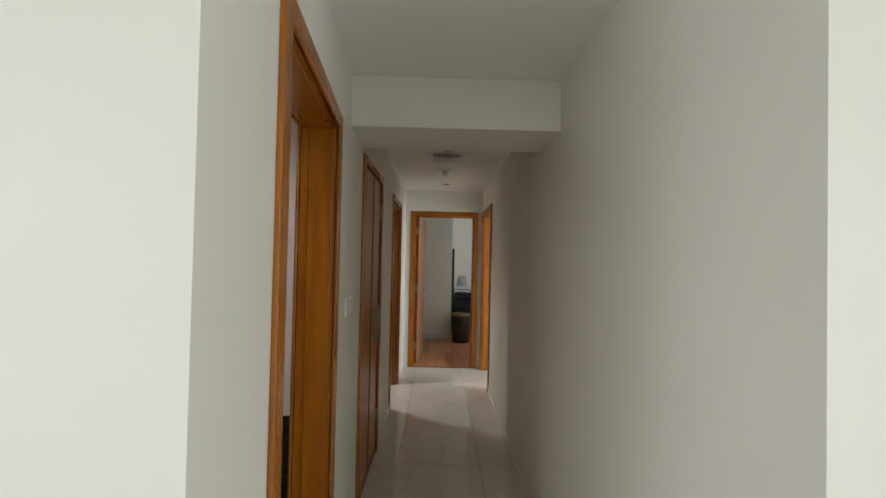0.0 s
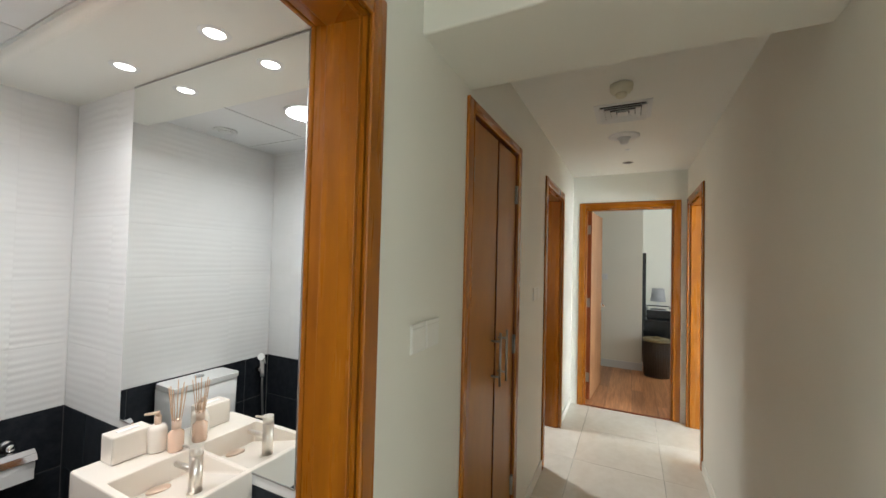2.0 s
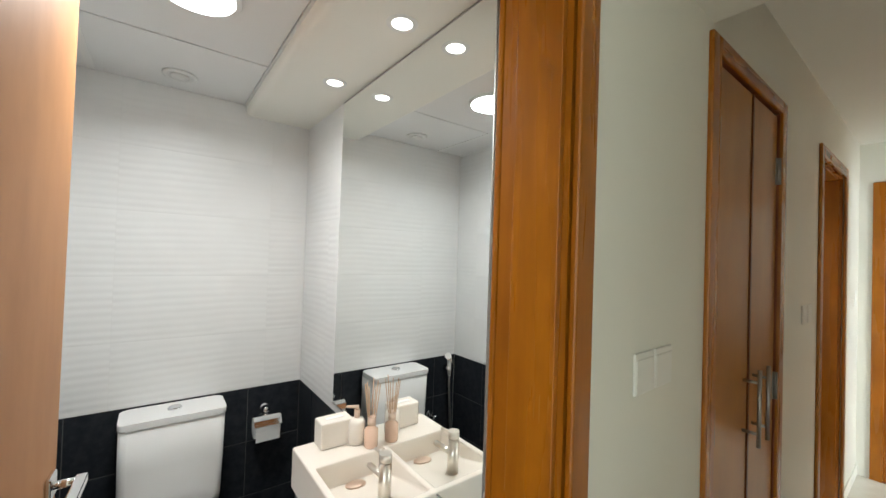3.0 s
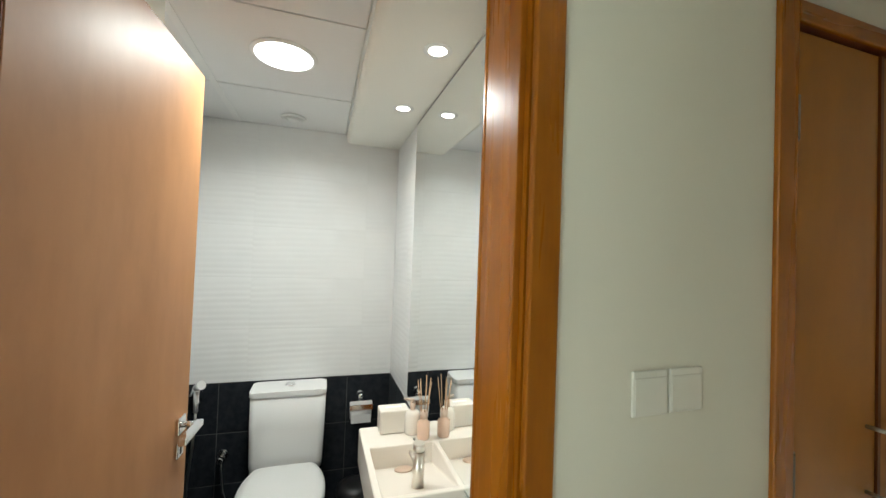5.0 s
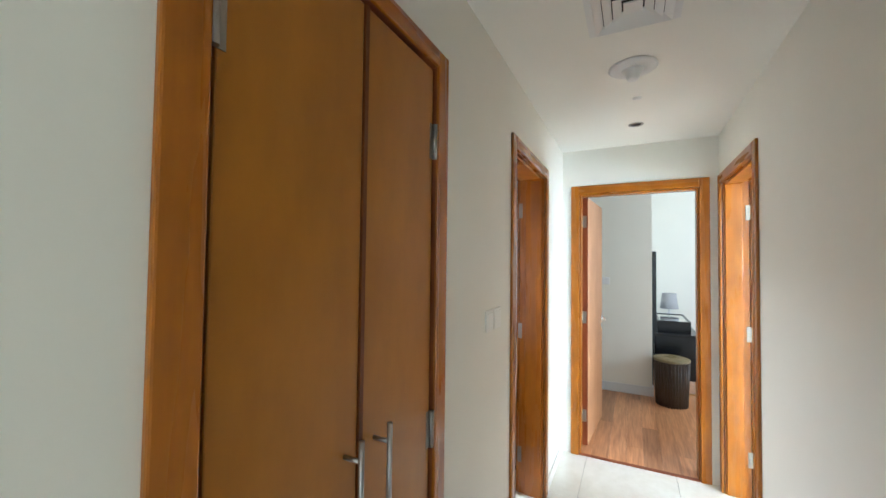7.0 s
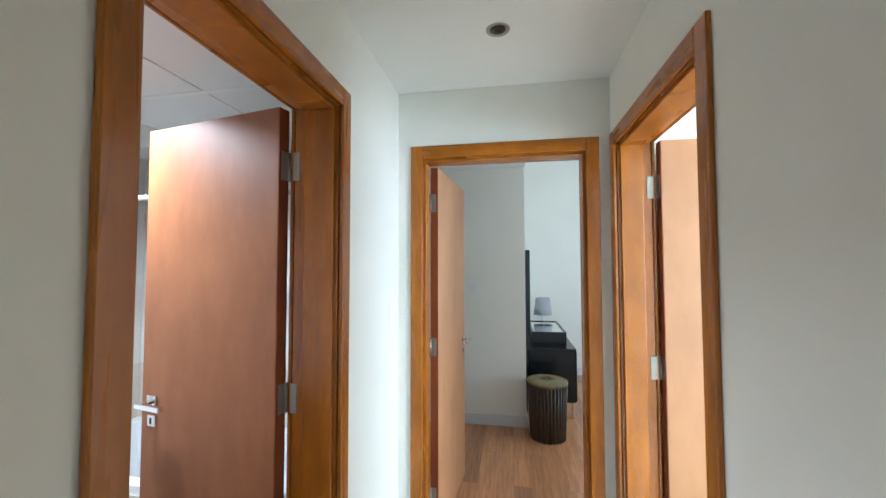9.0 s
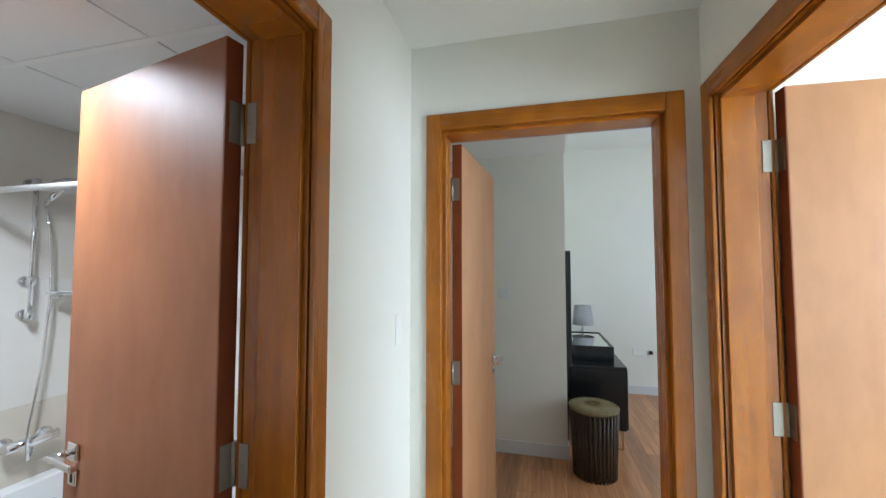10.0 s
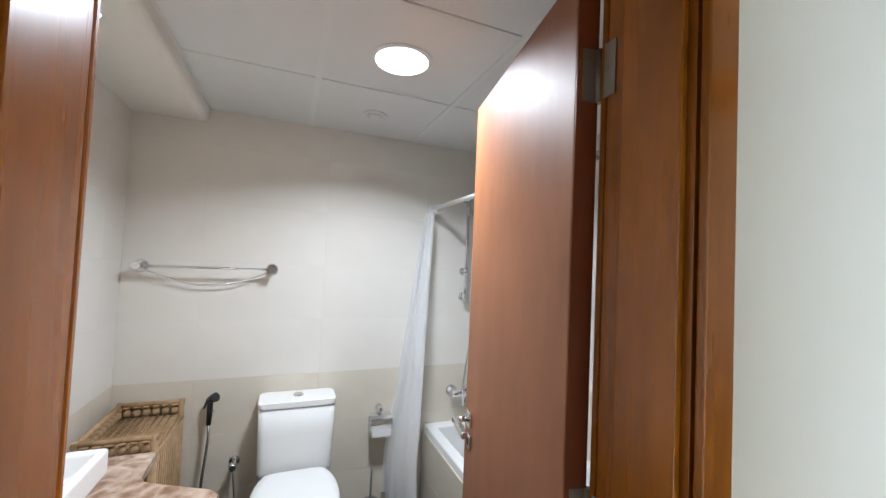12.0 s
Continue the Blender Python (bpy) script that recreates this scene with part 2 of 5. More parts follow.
def part(name, bm, material, parent=None, label="", at=None):
    """Links a bmesh as one mesh object, under parent if given; at: its own origin."""
    bmesh.ops.recalc_face_normals(bm, faces=bm.faces[:])
    me = bpy.data.meshes.new(name)
    bm.to_mesh(me)
    bm.free()
    me.materials.append(material)
    ob = new(name, me)
    if parent is not None:
        ob.parent = parent
    if at is not None:
        ob.location = at
    if label:
        ob["label"] = label
    return ob


def thing(name, label, category, m=None, group="", kind=""):
    ob = new(name)
    ob.empty_display_size = 0.05
    if m is not None:
        ob.matrix_world = m
    return tagged(ob, label, category, group, kind)


def structure(name, bm, material, label, category):
    return tagged(part(name, bm, material), label, category, kind="structure")


# ---- the plan, in metres ----
LX, RX = -0.095, 0.96            # faces of the corridor's long walls
LB, RB = -0.265, 1.11            # their back faces
EY, EB = 5.30, 5.45              # end wall
CZ = 2.42                        # corridor ceiling
HEAD, OUT, ARCH = 2.065, 2.13, 0.062   # door head, top of the architrave, its width


def wall_along_y(bm, x0, x1, y0, y1, z1, openings):
    """openings: (y0, y1, bottom, top), in order."""
    y = y0
    for a, b, zb, zt in openings:
        if a > y:
            add_box(bm, x0, x1, y, a, 0, z1)
        if zb > 0:
            add_box(bm, x0, x1, a, b, 0, zb)
        add_box(bm, x0, x1, a, b, zt, z1)
        y = b
    add_box(bm, x0, x1, y, y1, 0, z1)


def wall_along_x(bm, y0, y1, x0, x1, z1, openings):
    x = x0
    for a, b, zb, zt in openings:
        if a > x:
            add_box(bm, x, a, y0, y1, 0, z1)
        if zb > 0:
            add_box(bm, a, b, y0, y1, 0, zb)
        add_box(bm, a, b, y0, y1, zt, z1)
        x = b
    add_box(bm, x, x1, y0, y1, 0, z1)


TOPZ = 3.10
SKEW = 0.085            # how far the first door's stretch of wall turns into the corridor


def left_face(y):
    """The left wall's face leans in a little towards the lobby, more so at the first door."""
    return LX + 0.030 * max(0.0, 2.3 - y) / 1.3 + SKEW * max(0.0, 1.725 - y)


D1 = (0.958, 1.703)     # clear openings
CL = (2.386, 3.043)
D2 = (3.875, 4.597)
ED = (0.036, 0.843)
RD = (4.435, 5.213)
LIN = 0.022             # thickness of the door lining
bm = bmesh.new()
wall_along_y(bm, LB, LX, 0.58, EB, TOPZ, [(a - LIN, b + LIN, 0, HEAD + LIN + (0.016 if a == CL[0] else 0.0)) for a, b in (D1, CL, D2)])
for w in bm.verts:
    if abs(w.co.x - LX) < 1e-6:
        w.co.x = left_face(w.co.y)
    else:
        w.co.x += SKEW * max(0.0, 1.725 - w.co.y) + (0.03 if w.co.y < 1.73 else 0.0)
structure("wall_left", bm, M_WALL, "off-white painted corridor wall with three doorways", "wall")
bm = bmesh.new()
wall_along_y(bm, RX, RB, 0.665, EB, TOPZ, [(RD[0] - LIN, RD[1] + LIN, 0, HEAD + LIN)])
structure("wall_right", bm, M_WALL, "off-white painted corridor wall with one doorway", "wall")
bm = bmesh.new()
wall_along_x(bm, EY, EB, LX, RX, TOPZ, [(ED[0] - LIN, ED[1] + LIN, 0, HEAD + LIN)])
structure("wall_end", bm, M_WALL, "off-white painted wall at the corridor's end with a doorway", "wall")
structure("ceiling", box(LX - 0.1, RX, 0.665, EY, CZ, CZ + 0.1), M_CEIL, "white painted corridor ceiling", "ceiling")
structure("ceiling_beam", box(LX - 0.05, RX, 1.965, 2.368, 2.165, CZ, 0.006), M_WALL, "off-white painted beam across the corridor ceiling", "beam")

# lobby before the corridor; its west and south walls and openings are unseen, assumed
structure("wall_lobby_left", box(-2.2, -0.60, 0.42, 0.56, 0, TOPZ), M_WALL, "off-white painted lobby wall", "wall")
structure("wall_lobby_corner", box(-0.60, -0.145, 0.845, 0.905, 0, TOPZ), M_WALL, "off-white painted corner of the lobby wall", "wall")
bm = bmesh.new()
wall_along_y(bm, -2.34, -2.2, -3.0, 0.56, TOPZ, [(-2.8, -0.4, 0.6, 2.3)])
structure("wall_lobby_west", bm, M_WALL, "off-white painted lobby side wall", "wall")
bm = bmesh.new()
wall_along_x(bm, -3.14, -3.0, -2.34, 3.75, TOPZ, [(-1.0, 2.2, 0.3, 2.3)])
structure("wall_lobby_south", bm, M_WALL, "off-white painted lobby back wall", "wall")
structure("wall_lobby_right", box(RB, 3.6, 0.665, 0.80, 0, TOPZ), M_WALL, "off-white painted lobby wall", "wall")
structure("ceiling_lobby", box(-2.2, 3.6, -3.0, 0.665, CZ, CZ + 0.1), M_CEIL, "white painted lobby ceiling", "ceiling")
structure("wall_lobby_return", box(-0.60, LB + 0.03 + SKEW * 1.145, 0.58, 0.70, 0, TOPZ), M_WALL, "off-white painted lobby wall beside the corridor", "wall")
structure("wall_lobby_pier", box(-0.74, -0.60, 0.42, 0.935, 0, TOPZ), M_WALL, "off-white painted return of the lobby wall", "wall")
structure("ceiling_lobby_strip", box(-0.60, LX - 0.1, 0.665, 0.84, CZ, CZ + 0.1), M_CEIL, "white painted edge of the lobby ceiling", "ceiling")
bm = bmesh.new()
wall_along_y(bm, 3.6, 3.75, -3.0, 9.2, TOPZ, [(-2.9, -1.1, 0.6, 2.3), (2.6, 4.3, 0.6, 2.3), (5.6, 7.9, 0.6, 2.3)])
structure("wall_facade", bm, M_WALL, "off-white painted outer wall with three windows", "wall")
# bedroom
structure("wall_bedroom_block", box(-1.6, 0.62, 7.07, 9.06, 0, TOPZ), M_WALL, "grey-white painted wall block in the bedroom", "wall")
structure("wall_bedroom_far", box(0.62, 3.6, 8.9, 9.06, 0, TOPZ), M_WALL, "white painted far bedroom wall", "wall")
structure("wall_bedroom_left", box(-1.75, -1.6, 5.75, 9.06, 0, TOPZ), M_WALL, "white painted bedroom side wall", "wall")
structure("wall_bedroom_back", box(RB, 3.6, EY + 0.01, EB, 0, TOPZ), M_WALL, "white painted wall between the bedrooms", "wall")
structure("ceiling_bedroom", box(0.62, 3.6, EB, 8.9, 3.0, 3.1), M_CEIL, "high white painted bedroom ceiling", "ceiling")
structure("ceiling_bedroom_drop", box(-1.6, 0.62, EB, 7.07, 2.45, 3.1), M_CEIL, "white painted dropped ceiling by the bedroom door", "ceiling")
# right-hand room
structure("wall_room_south", box(RB, 3.6, 2.3, 2.44, 0, TOPZ), M_WALL, "white painted wall of the side room", "wall")
structure("ceiling_room", box(RB, 3.6, 2.44, EY + 0.01, 2.46, 2.56), M_CEIL, "white painted ceiling of the side room", "ceiling")
# powder room and bathroom shells
PX, PY0, PY1, PZ = -1.80, 0.89, 1.80, 2.21
structure("wall_powder_back", box(PX - 0.15, PX - 0.012, 0.60, 3.20, 0, TOPZ), M_WALL, "plastered wall behind the powder room's tiles", "wall")
PY0 = 0.73
structure("wall_powder_mirror", box(PX, LB + 0.03, 1.81, 1.95, 0, TOPZ), M_WALL, "wall between powder room and closet", "wall")
structure("ceiling_powder_slab", box(PX, LB, 0.90, 1.81, 2.55, 2.65), M_CEIL, "concrete slab over the powder room", "ceiling")
BX, BY0, BY1, BZ = -2.0, 3.34, 5.60, 2.24
structure("wall_bath_back", box(BX - 0.15, BX - 0.01, 3.2, 5.75, 0, TOPZ), M_WALL, "wall behind the bathroom's tiles", "wall")
structure("wall_bath_left", box(BX - 0.01, LB, 3.2, BY0 - 0.01, 0, TOPZ), M_WALL, "wall behind the vanity", "wall")
structure("wall_bath_right", box(BX - 0.01, LB, BY1 + 0.01, 5.75, 0, TOPZ), M_WALL, "wall behind the bathtub", "wall")
structure("wall_bath_stub", box(LB, LX, EB, 5.75, 0, TOPZ), M_WALL, "wall between bathroom and bedroom", "wall")
structure("ceiling_bath_slab", box(BX, LB, BY0, BY1, 2.55, 2.65), M_CEIL, "slab over the bathroom", "ceiling")
structure("closet_back", box(-0.72, -0.70, 1.95, 3.2, 0, TOPZ), M_WALL, "back wall of the closet", "wall")
# floor screeds under the tiles
structure("floor", box(-2.34, 3.6, -3.0, EY + 0.02, -0.15, -0.012), M_GROUT, "cream floor joints under the marble tiles", "floor")
structure("floor_bedroom", box(-1.75, 3.6, EY + 0.02, 9.06, -0.15, -0.012), M_DARK, "dark underlay of the bedroom floor", "floor")
structure("ground", box(-60, 60, -60, 60, -0.6, -0.3), M_GROUT, "pale ground outside the building", "ground")


# ---- door frames and leaves ----
def frame_along_y(name, face, back, y0, y1, label, side):
    """A door frame in a wall along y. side: +1 when the room side is at lower x."""
    f = thing(name, label, "door frame", pose(face, y0, 0), kind="structure")
    w = y1 - y0
    d = back - face
    s = 1 if d < 0 else -1
    p0, p1 = sorted((0.0, 0.014 * s))
    lin0, lin1 = sorted((-0.004 * s, d - 0.004 * s * -1))
    b0, b1 = sorted((d, d - 0.014 * s))
    for nm, q0, q1, face_ in (("architrave", p0, p1, 0), ("inner_architrave", b0, b1, 1)):
        part(nm, box(q0, q1, -ARCH, 0, 0, OUT, 0.004), M_FRAME, f)
        part(nm, box(q0, q1, w, w + ARCH, 0, OUT, 0.004), M_FRAME, f)
        part(nm, box(q0, q1, 0, w, HEAD, OUT, 0.004), M_FRAME_H, f)
    part("jamb_lining", box(lin0, lin1, -LIN, 0.0, 0, HEAD + LIN), M_FRAME, f)
    part("jamb_lining", box(lin0, lin1, w, w + LIN, 0, HEAD + LIN), M_FRAME, f)
    part("head_lining", box(lin0, lin1, 0, w, HEAD, HEAD + LIN), M_FRAME_H, f)
    # door stop, a third of the way from the leaf's side
    s0, s1 = sorted((d * 0.10, d * 0.72))
    part("door_stop", box(s0, s1, 0, 0.013, 0, HEAD, 0.002), M_FRAME, f)
    part("door_stop", box(s0, s1, w - 0.013, w, 0, HEAD, 0.002), M_FRAME, f)
    part("door_stop", box(s0, s1, 0.013, w - 0.013, HEAD - 0.013, HEAD, 0.002), M_FRAME_H, f)
    return f


df = frame_along_y("door_frame_1", LX, LX - 0.152, D1[0], D1[1], "orange-brown wooden door frame of the powder room", 1)
df.matrix_world = pose(left_face(D1[0]), D1[0], 0, 0, 0, math.degrees(math.atan(SKEW + 0.023)))
frame_along_y("door_frame_2", LX, LB, D2[0], D2[1], "orange-brown wooden door frame of the bathroom", 1)
frame_along_y("door_frame_3", RX, RB, RD[0], RD[1], "orange-brown wooden door frame of the side room", -1)
fr = thing("door_frame_4", "orange-brown wooden door frame of the bedroom", "door frame", pose(ED[0], EY, 0), kind="structure")
ew, ed = ED[1] - ED[0], EB - EY
for nm, q0, q1 in (("architrave", -0.014, 0.0), ("inner_architrave", ed, ed + 0.014)):
    part(nm, box(-ARCH, 0, q0, q1, 0, OUT, 0.004), M_FRAME, fr)
    part(nm, box(ew, ew + ARCH, q0, q1, 0, OUT, 0.004), M_FRAME, fr)
    part(nm, box(0, ew, q0, q1, HEAD, OUT, 0.004), M_FRAME_H, fr)
part("jamb_lining", box(-LIN, 0, -0.004, ed + 0.004, 0, HEAD + LIN), M_FRAME, fr)
part("jamb_lining", box(ew, ew + LIN, -0.004, ed + 0.004, 0, HEAD + LIN), M_FRAME, fr)
part("head_lining", box(0, ew, -0.004, ed + 0.004, HEAD, HEAD + LIN), M_FRAME_H, fr)
part("door_stop", box(0, 0.013, 0.015, 0.105, 0, HEAD, 0.002), M_FRAME, fr)
part("door_stop", box(ew - 0.013, ew, 0.015, 0.105, 0, HEAD, 0.002), M_FRAME, fr)
part("door_stop", box(0.013, ew - 0.013, 0.015, 0.105, HEAD - 0.013, HEAD, 0.002), M_FRAME_H, fr)


def hinge(parent, z, sign):
    """A steel butt hinge at the leaf's hinge line."""
    h = part("hinge", cyl((0, 0, z - 0.05), (0, 0, z + 0.05), 0.0075, seg=14), M_HINGE, parent, "brushed steel hinge")
    part("hinge_plate", box(0.0, 0.003, 0.004 * sign, 0.034 * sign, z - 0.05, z + 0.05) if sign > 0 else box(0.0, 0.003, -0.034, -0.004, z - 0.05, z + 0.05), M_HINGE, h)
    return h


def lever(parent, x, z, y, side, along):
    """A square lever handle on the face y of a leaf; side: outward sign; along: way the lever points."""
    h = part("handle", box(x - 0.025, x + 0.025, *sorted((y, y + side * 0.010)), z - 0.025, z + 0.025, 0.003), M_CHROME, parent, "chrome lever handle")
    bm = bmesh.new()
    add_cyl(bm, (x, y + side * 0.008, z), (x, y + side * 0.05, z), 0.009, seg=14)
    add_box(bm, *sorted((x + along * -0.011, x + along * 0.125)), *sorted((y + side * 0.042, y + side * 0.062)), z - 0.010, z + 0.010, 0.003)
    part("lever", bm, M_CHROME, h)
    part("keyhole_plate", box(x - 0.022, x + 0.022, *sorted((y, y + side * 0.008)), z - 0.095, z - 0.051, 0.003), M_CHROME, h)
    # no hole is cut: a black patch paints the keyhole's dark inside
    part("keyhole_shade", box(x - 0.004, x + 0.004, *sorted((y + side * 0.008, y + side * 0.0095)), z - 0.085, z - 0.062), M_RUBBER, h)


def door_leaf(name, label, m, width, hand, veneer=None):
    """A flush veneered leaf; its origin is the hinge, it runs along +x. hand: side of the face away from the stop."""
    d = thing(name, label, "door", m, kind="structure")
    y0, y1 = sorted((0.0, hand * 0.045))
    leaf = part("leaf", box(0.004, width, y0, y1, 0.008, HEAD - 0.004, 0.002), veneer or M_LEAF, d)
    part("leaf_edge", box(0.0015, 0.0042, y0 + 0.001, y1 - 0.001, 0.009, HEAD - 0.005), M_EDGE, d, "dark red-brown leaf edge")
    part("leaf_edge", box(width - 0.0002, width + 0.0012, y0 + 0.001, y1 - 0.001, 0.009, HEAD - 0.005), M_EDGE, d, "dark red-brown leaf edge")
    for z in (0.25, 1.06, 1.86):
        hinge(d, z, hand)
    lever(d, width - 0.065, 0.985, y0, -1, -1)
    lever(d, width - 0.065, 0.985, y1, 1, -1)
    part("lock_plate", box(width + 0.0012, width + 0.003, (y0 + y1) / 2 - 0.011, (y0 + y1) / 2 + 0.011, 0.87, 1.08), M_STEEL, d)
    return d


door_leaf("door_1", "open flush orange-brown wooden powder room door", pose(left_face(D1[0]) - 0.172, D1[0] - 0.047, 0, 0, 0, 180 - 3.1), 0.735, -1)
door_leaf("door_2", "open flush red-brown wooden bathroom door", pose(LB - 0.022, D2[1] + 0.004, 0, 0, 0, 180 - 11), 0.68, 1, M_LEAF_RED)
door_leaf("door_3", "open flush light orange-brown wooden side room door", pose(RB + 0.018, RD[1] + 0.004, 0, 0, 0, 3), 0.75, -1)
door_leaf("door_4", "open flush light orange-brown wooden bedroom door", pose(ED[0] + 0.004, EB + 0.018, 0, 0, 0, 85), 0.71, -1)

# closet with a pair of leaves
f = thing("closet_frame", "orange-brown wooden frame of the wall closet", "door frame", pose(LX, CL[0], 0), kind="structure")
cw = CL[1] - CL[0]
CH = HEAD + 0.016        # the closet's clear height
part("architrave", box(0, 0.014, -ARCH, 0, 0, OUT, 0.004), M_FRAME, f)
part("architrave", box(0, 0.014, cw, cw + ARCH, 0, OUT, 0.004), M_FRAME, f)
part("architrave", box(0, 0.014, 0, cw, CH, OUT, 0.004), M_FRAME_H, f)
part("jamb_lining", box(-0.165, 0.004, -LIN, 0, 0, CH + LIN), M_EDGE, f)
part("jamb_lining", box(-0.165, 0.004, cw, cw + LIN, 0, CH + LIN), M_EDGE, f)
part("head_lining", box(-0.165, 0.004, 0, cw, CH, CH + LIN), M_EDGE, f)
part("threshold", box(-0.165, 0.0, 0, cw, 0, 0.06), M_EDGE, f)
# near-black sheet behind the leaves, standing in for shade in their gaps
part("gap_shade_sheet", box(-0.060, -0.050, 0, cw, 0.06, CH), M_DARK, f)


def closet_leaf(y0, y1, hy, bar):
    d = thing("closet_door", "closed narrow glossy brown wooden closet leaf", "closet door", pose(LX - 0.001, y0, 0), group="closet leaves", kind="structure")
    w = y1 - y0
    part("leaf", box(-0.035, 0, 0.012 if hy < w / 2 else 0.002, w - (0.002 if hy < w / 2 else 0.012), 0.065, CH - 0.012, 0.003), M_CLOSET, d)
    for z in (0.30, 1.05, 1.86):
        h = part("hinge", cyl((0.006, hy, z - 0.05), (0.006, hy, z + 0.05), 0.007, seg=12), M_HINGE, d, "brushed steel hinge")
        part("hinge_plate", box(0.0, 0.002, *sorted((hy, hy + (0.02 if hy < w / 2 else -0.02))), z - 0.05, z + 0.05), M_HINGE, h)
    bm = bmesh.new()
    add_cyl(bm, (0.042, bar, 0.93), (0.042, bar, 1.17), 0.006, seg=14)
    for z in (0.97, 1.13):
        add_cyl(bm, (0, bar, z), (0.042, bar, z), 0.005, seg=10)
    part("bar_handle", bm, M_STEEL, d, "brushed steel bar handle")


CM = (CL[0] + CL[1]) / 2 + 0.010
closet_leaf(CL[0], CM - 0.006, 0.006, CM - CL[0] - 0.045)
closet_leaf(CM + 0.006, CL[1], CL[1] - CM - 0.015, 0.045)
part("meeting_strip", box(-0.030, 0.003, CM - CL[0] - 0.006, CM - CL[0] + 0.006, 0.065, CH - 0.012), M_STRIP, f)


# ---- tiled surfaces ----
TILE_CACHE = {}


def tile_mesh(name, w, h, d, material):
    key = (name, round(w, 4), round(h, 4), round(d, 4))
    if key not in TILE_CACHE:
        bm = bmesh.new()
        c = min(0.0018 if "black" in name else 0.0009 if "marble" in name else 0.00015 if "cream" in name else 0.0004, d * 0.4)
        lo = [bm.verts.new(p) for p in ((0, 0, 0), (w, 0, 0), (w, h, 0), (0, h, 0))]
        mid = [bm.verts.new(p) for p in ((0, 0, d - c), (w, 0, d - c), (w, h, d - c), (0, h, d - c))]
        hi = [bm.verts.new(p) for p in ((c, c, d), (w - c, c, d), (w - c, h - c, d), (c, h - c, d))]
        for a, b in ((lo, mid), (mid, hi)):
            for i in range(4):
                bm.faces.new((a[i], a[(i + 1) % 4], b[(i + 1) % 4], b[i]))
        bm.faces.new(hi)
        me = bpy.data.meshes.new(name)
        bm.to_mesh(me)
        bm.free()
        me.materials.append(material)
        TILE_CACHE[key] = me
    return TILE_CACHE[key]


def wavy_mesh(name, w, h, d, material):
    """A tile whose face ripples in long level waves about 3 cm apart."""
    key = ("wavy", round(w, 4), round(h, 4))
    if key not in TILE_CACHE:
        n, k = max(4, int(h / 0.0052)), max(2, int(w / 0.075))
        verts, faces = [], []
        for j in range(n + 1):
            for i in range(k + 1):
                u, v = w * i / k, h * j / n
                wob = 0.006 * math.sin(u * 9.0 + v * 7.0) + 0.004 * math.sin(u * 21.0 + 1.3)
                edge = min(1.0, min(u, w - u) / 0.004 + 0.15) * min(1.0, min(v, h - v) / 0.004 + 0.15)
                amp = 0.0006 * (0.75 + 0.25 * math.sin(u * 5.0 + v * 40.0))
                verts.append((u, v, d - 0.0008 * (1 - edge) + amp * math.sin(2 * math.pi * (v + wob) / 0.031)))
        for j in range(n):
            for i in range(k):
                a = j * (k + 1) + i
                faces.append((a, a + 1, a + k + 2, a + k + 1))
        me = bpy.data.meshes.new(name)
        me.from_pydata(verts, [], faces)
        me.shade_smooth()
        me.materials.append(material)
        TILE_CACHE[key] = me
    return TILE_CACHE[key]


def lay(parent, name, m, U, V, tw, th, depth, material, gap=0.003, u0=0.0, v0=0.0, stagger=0.0, skip=None, maker=None):
    """Lays pieces over a U by V field whose frame is m (u, v, out); u0, v0: first joints; skip(u, v, w, h): leave this one out."""
    rows = []
    v = v0 - th if v0 > 0 else 0.0
    k = 0
    while v < V - 1e-4:
        a, b = max(v, 0.0), min(v + th, V)
        u = (u0 - tw if u0 > 0 else 0.0) - (stagger * tw * (k % 3) if stagger else 0)
        while u < U - 1e-4:
            c, d = max(u, 0.0), min(u + tw, U)
            if d - c > 0.012 and b - a > 0.012 and not (skip and skip(c, a, d - c, b - a)):
                ob = new(name, (maker or tile_mesh)(name, d - c - gap, b - a - gap, depth, material))
                ob.parent = parent
                ob.matrix_parent_inverse = Matrix()
                ob.matrix_basis = m @ Matrix.Translation((c + gap / 2, a + gap / 2, 0))
                rows.append(ob)
            u += tw
        v += th
        k += 1
    return rows


def plane_frame(origin, u, v):
    u, v = Vector(u), Vector(v)
    n = u.cross(v)
    m = Matrix((u, v, n)).transposed().to_4x4()
    m.translation = origin
    return m


def ceiling_grid(name, label, x0, x1, y0, y1, z, xs, ys):
    """A suspended ceiling: lay-in panels between T-bars, all one mesh for each of the two."""
    bm = bmesh.new()
    xe, ye = [x0] + xs + [x1], [y0] + ys + [y1]
    for a, b in zip(xe, xe[1:]):
        for c, d in zip(ye, ye[1:]):
            add_box(bm, a + 0.004, b - 0.004, c + 0.012, d - 0.012, z + 0.003, z + 0.018)
    structure(name, bm, M_CEILTILE, label, "ceiling")
    bm = bmesh.new()
    for c in ys:
        add_box(bm, x0, x1, c - 0.0125, c + 0.0125, z, z + 0.006)
    for c in (y0, y1):
        add_box(bm, x0, x1, c - 0.010, c + 0.013, z - 0.001, z + 0.006)
    for a in xs:
        add_box(bm, a - 0.0035, a + 0.0035, y0, y1, z + 0.010, z + 0.030)
    structure(name + "_bars", bm, M_WHITE, "white metal bars of the suspended ceiling", "trim")


def glow(name, color, strength):
    m, n, l, b = mat(name, color, 0.5)
    b.inputs["Emission Color"].default_value = (*color, 1)
    b.inputs["Emission Strength"].default_value = strength
    return m


M_GLOW = glow("lamp_diffuser", (1.0, 0.985, 0.95), 4.0)
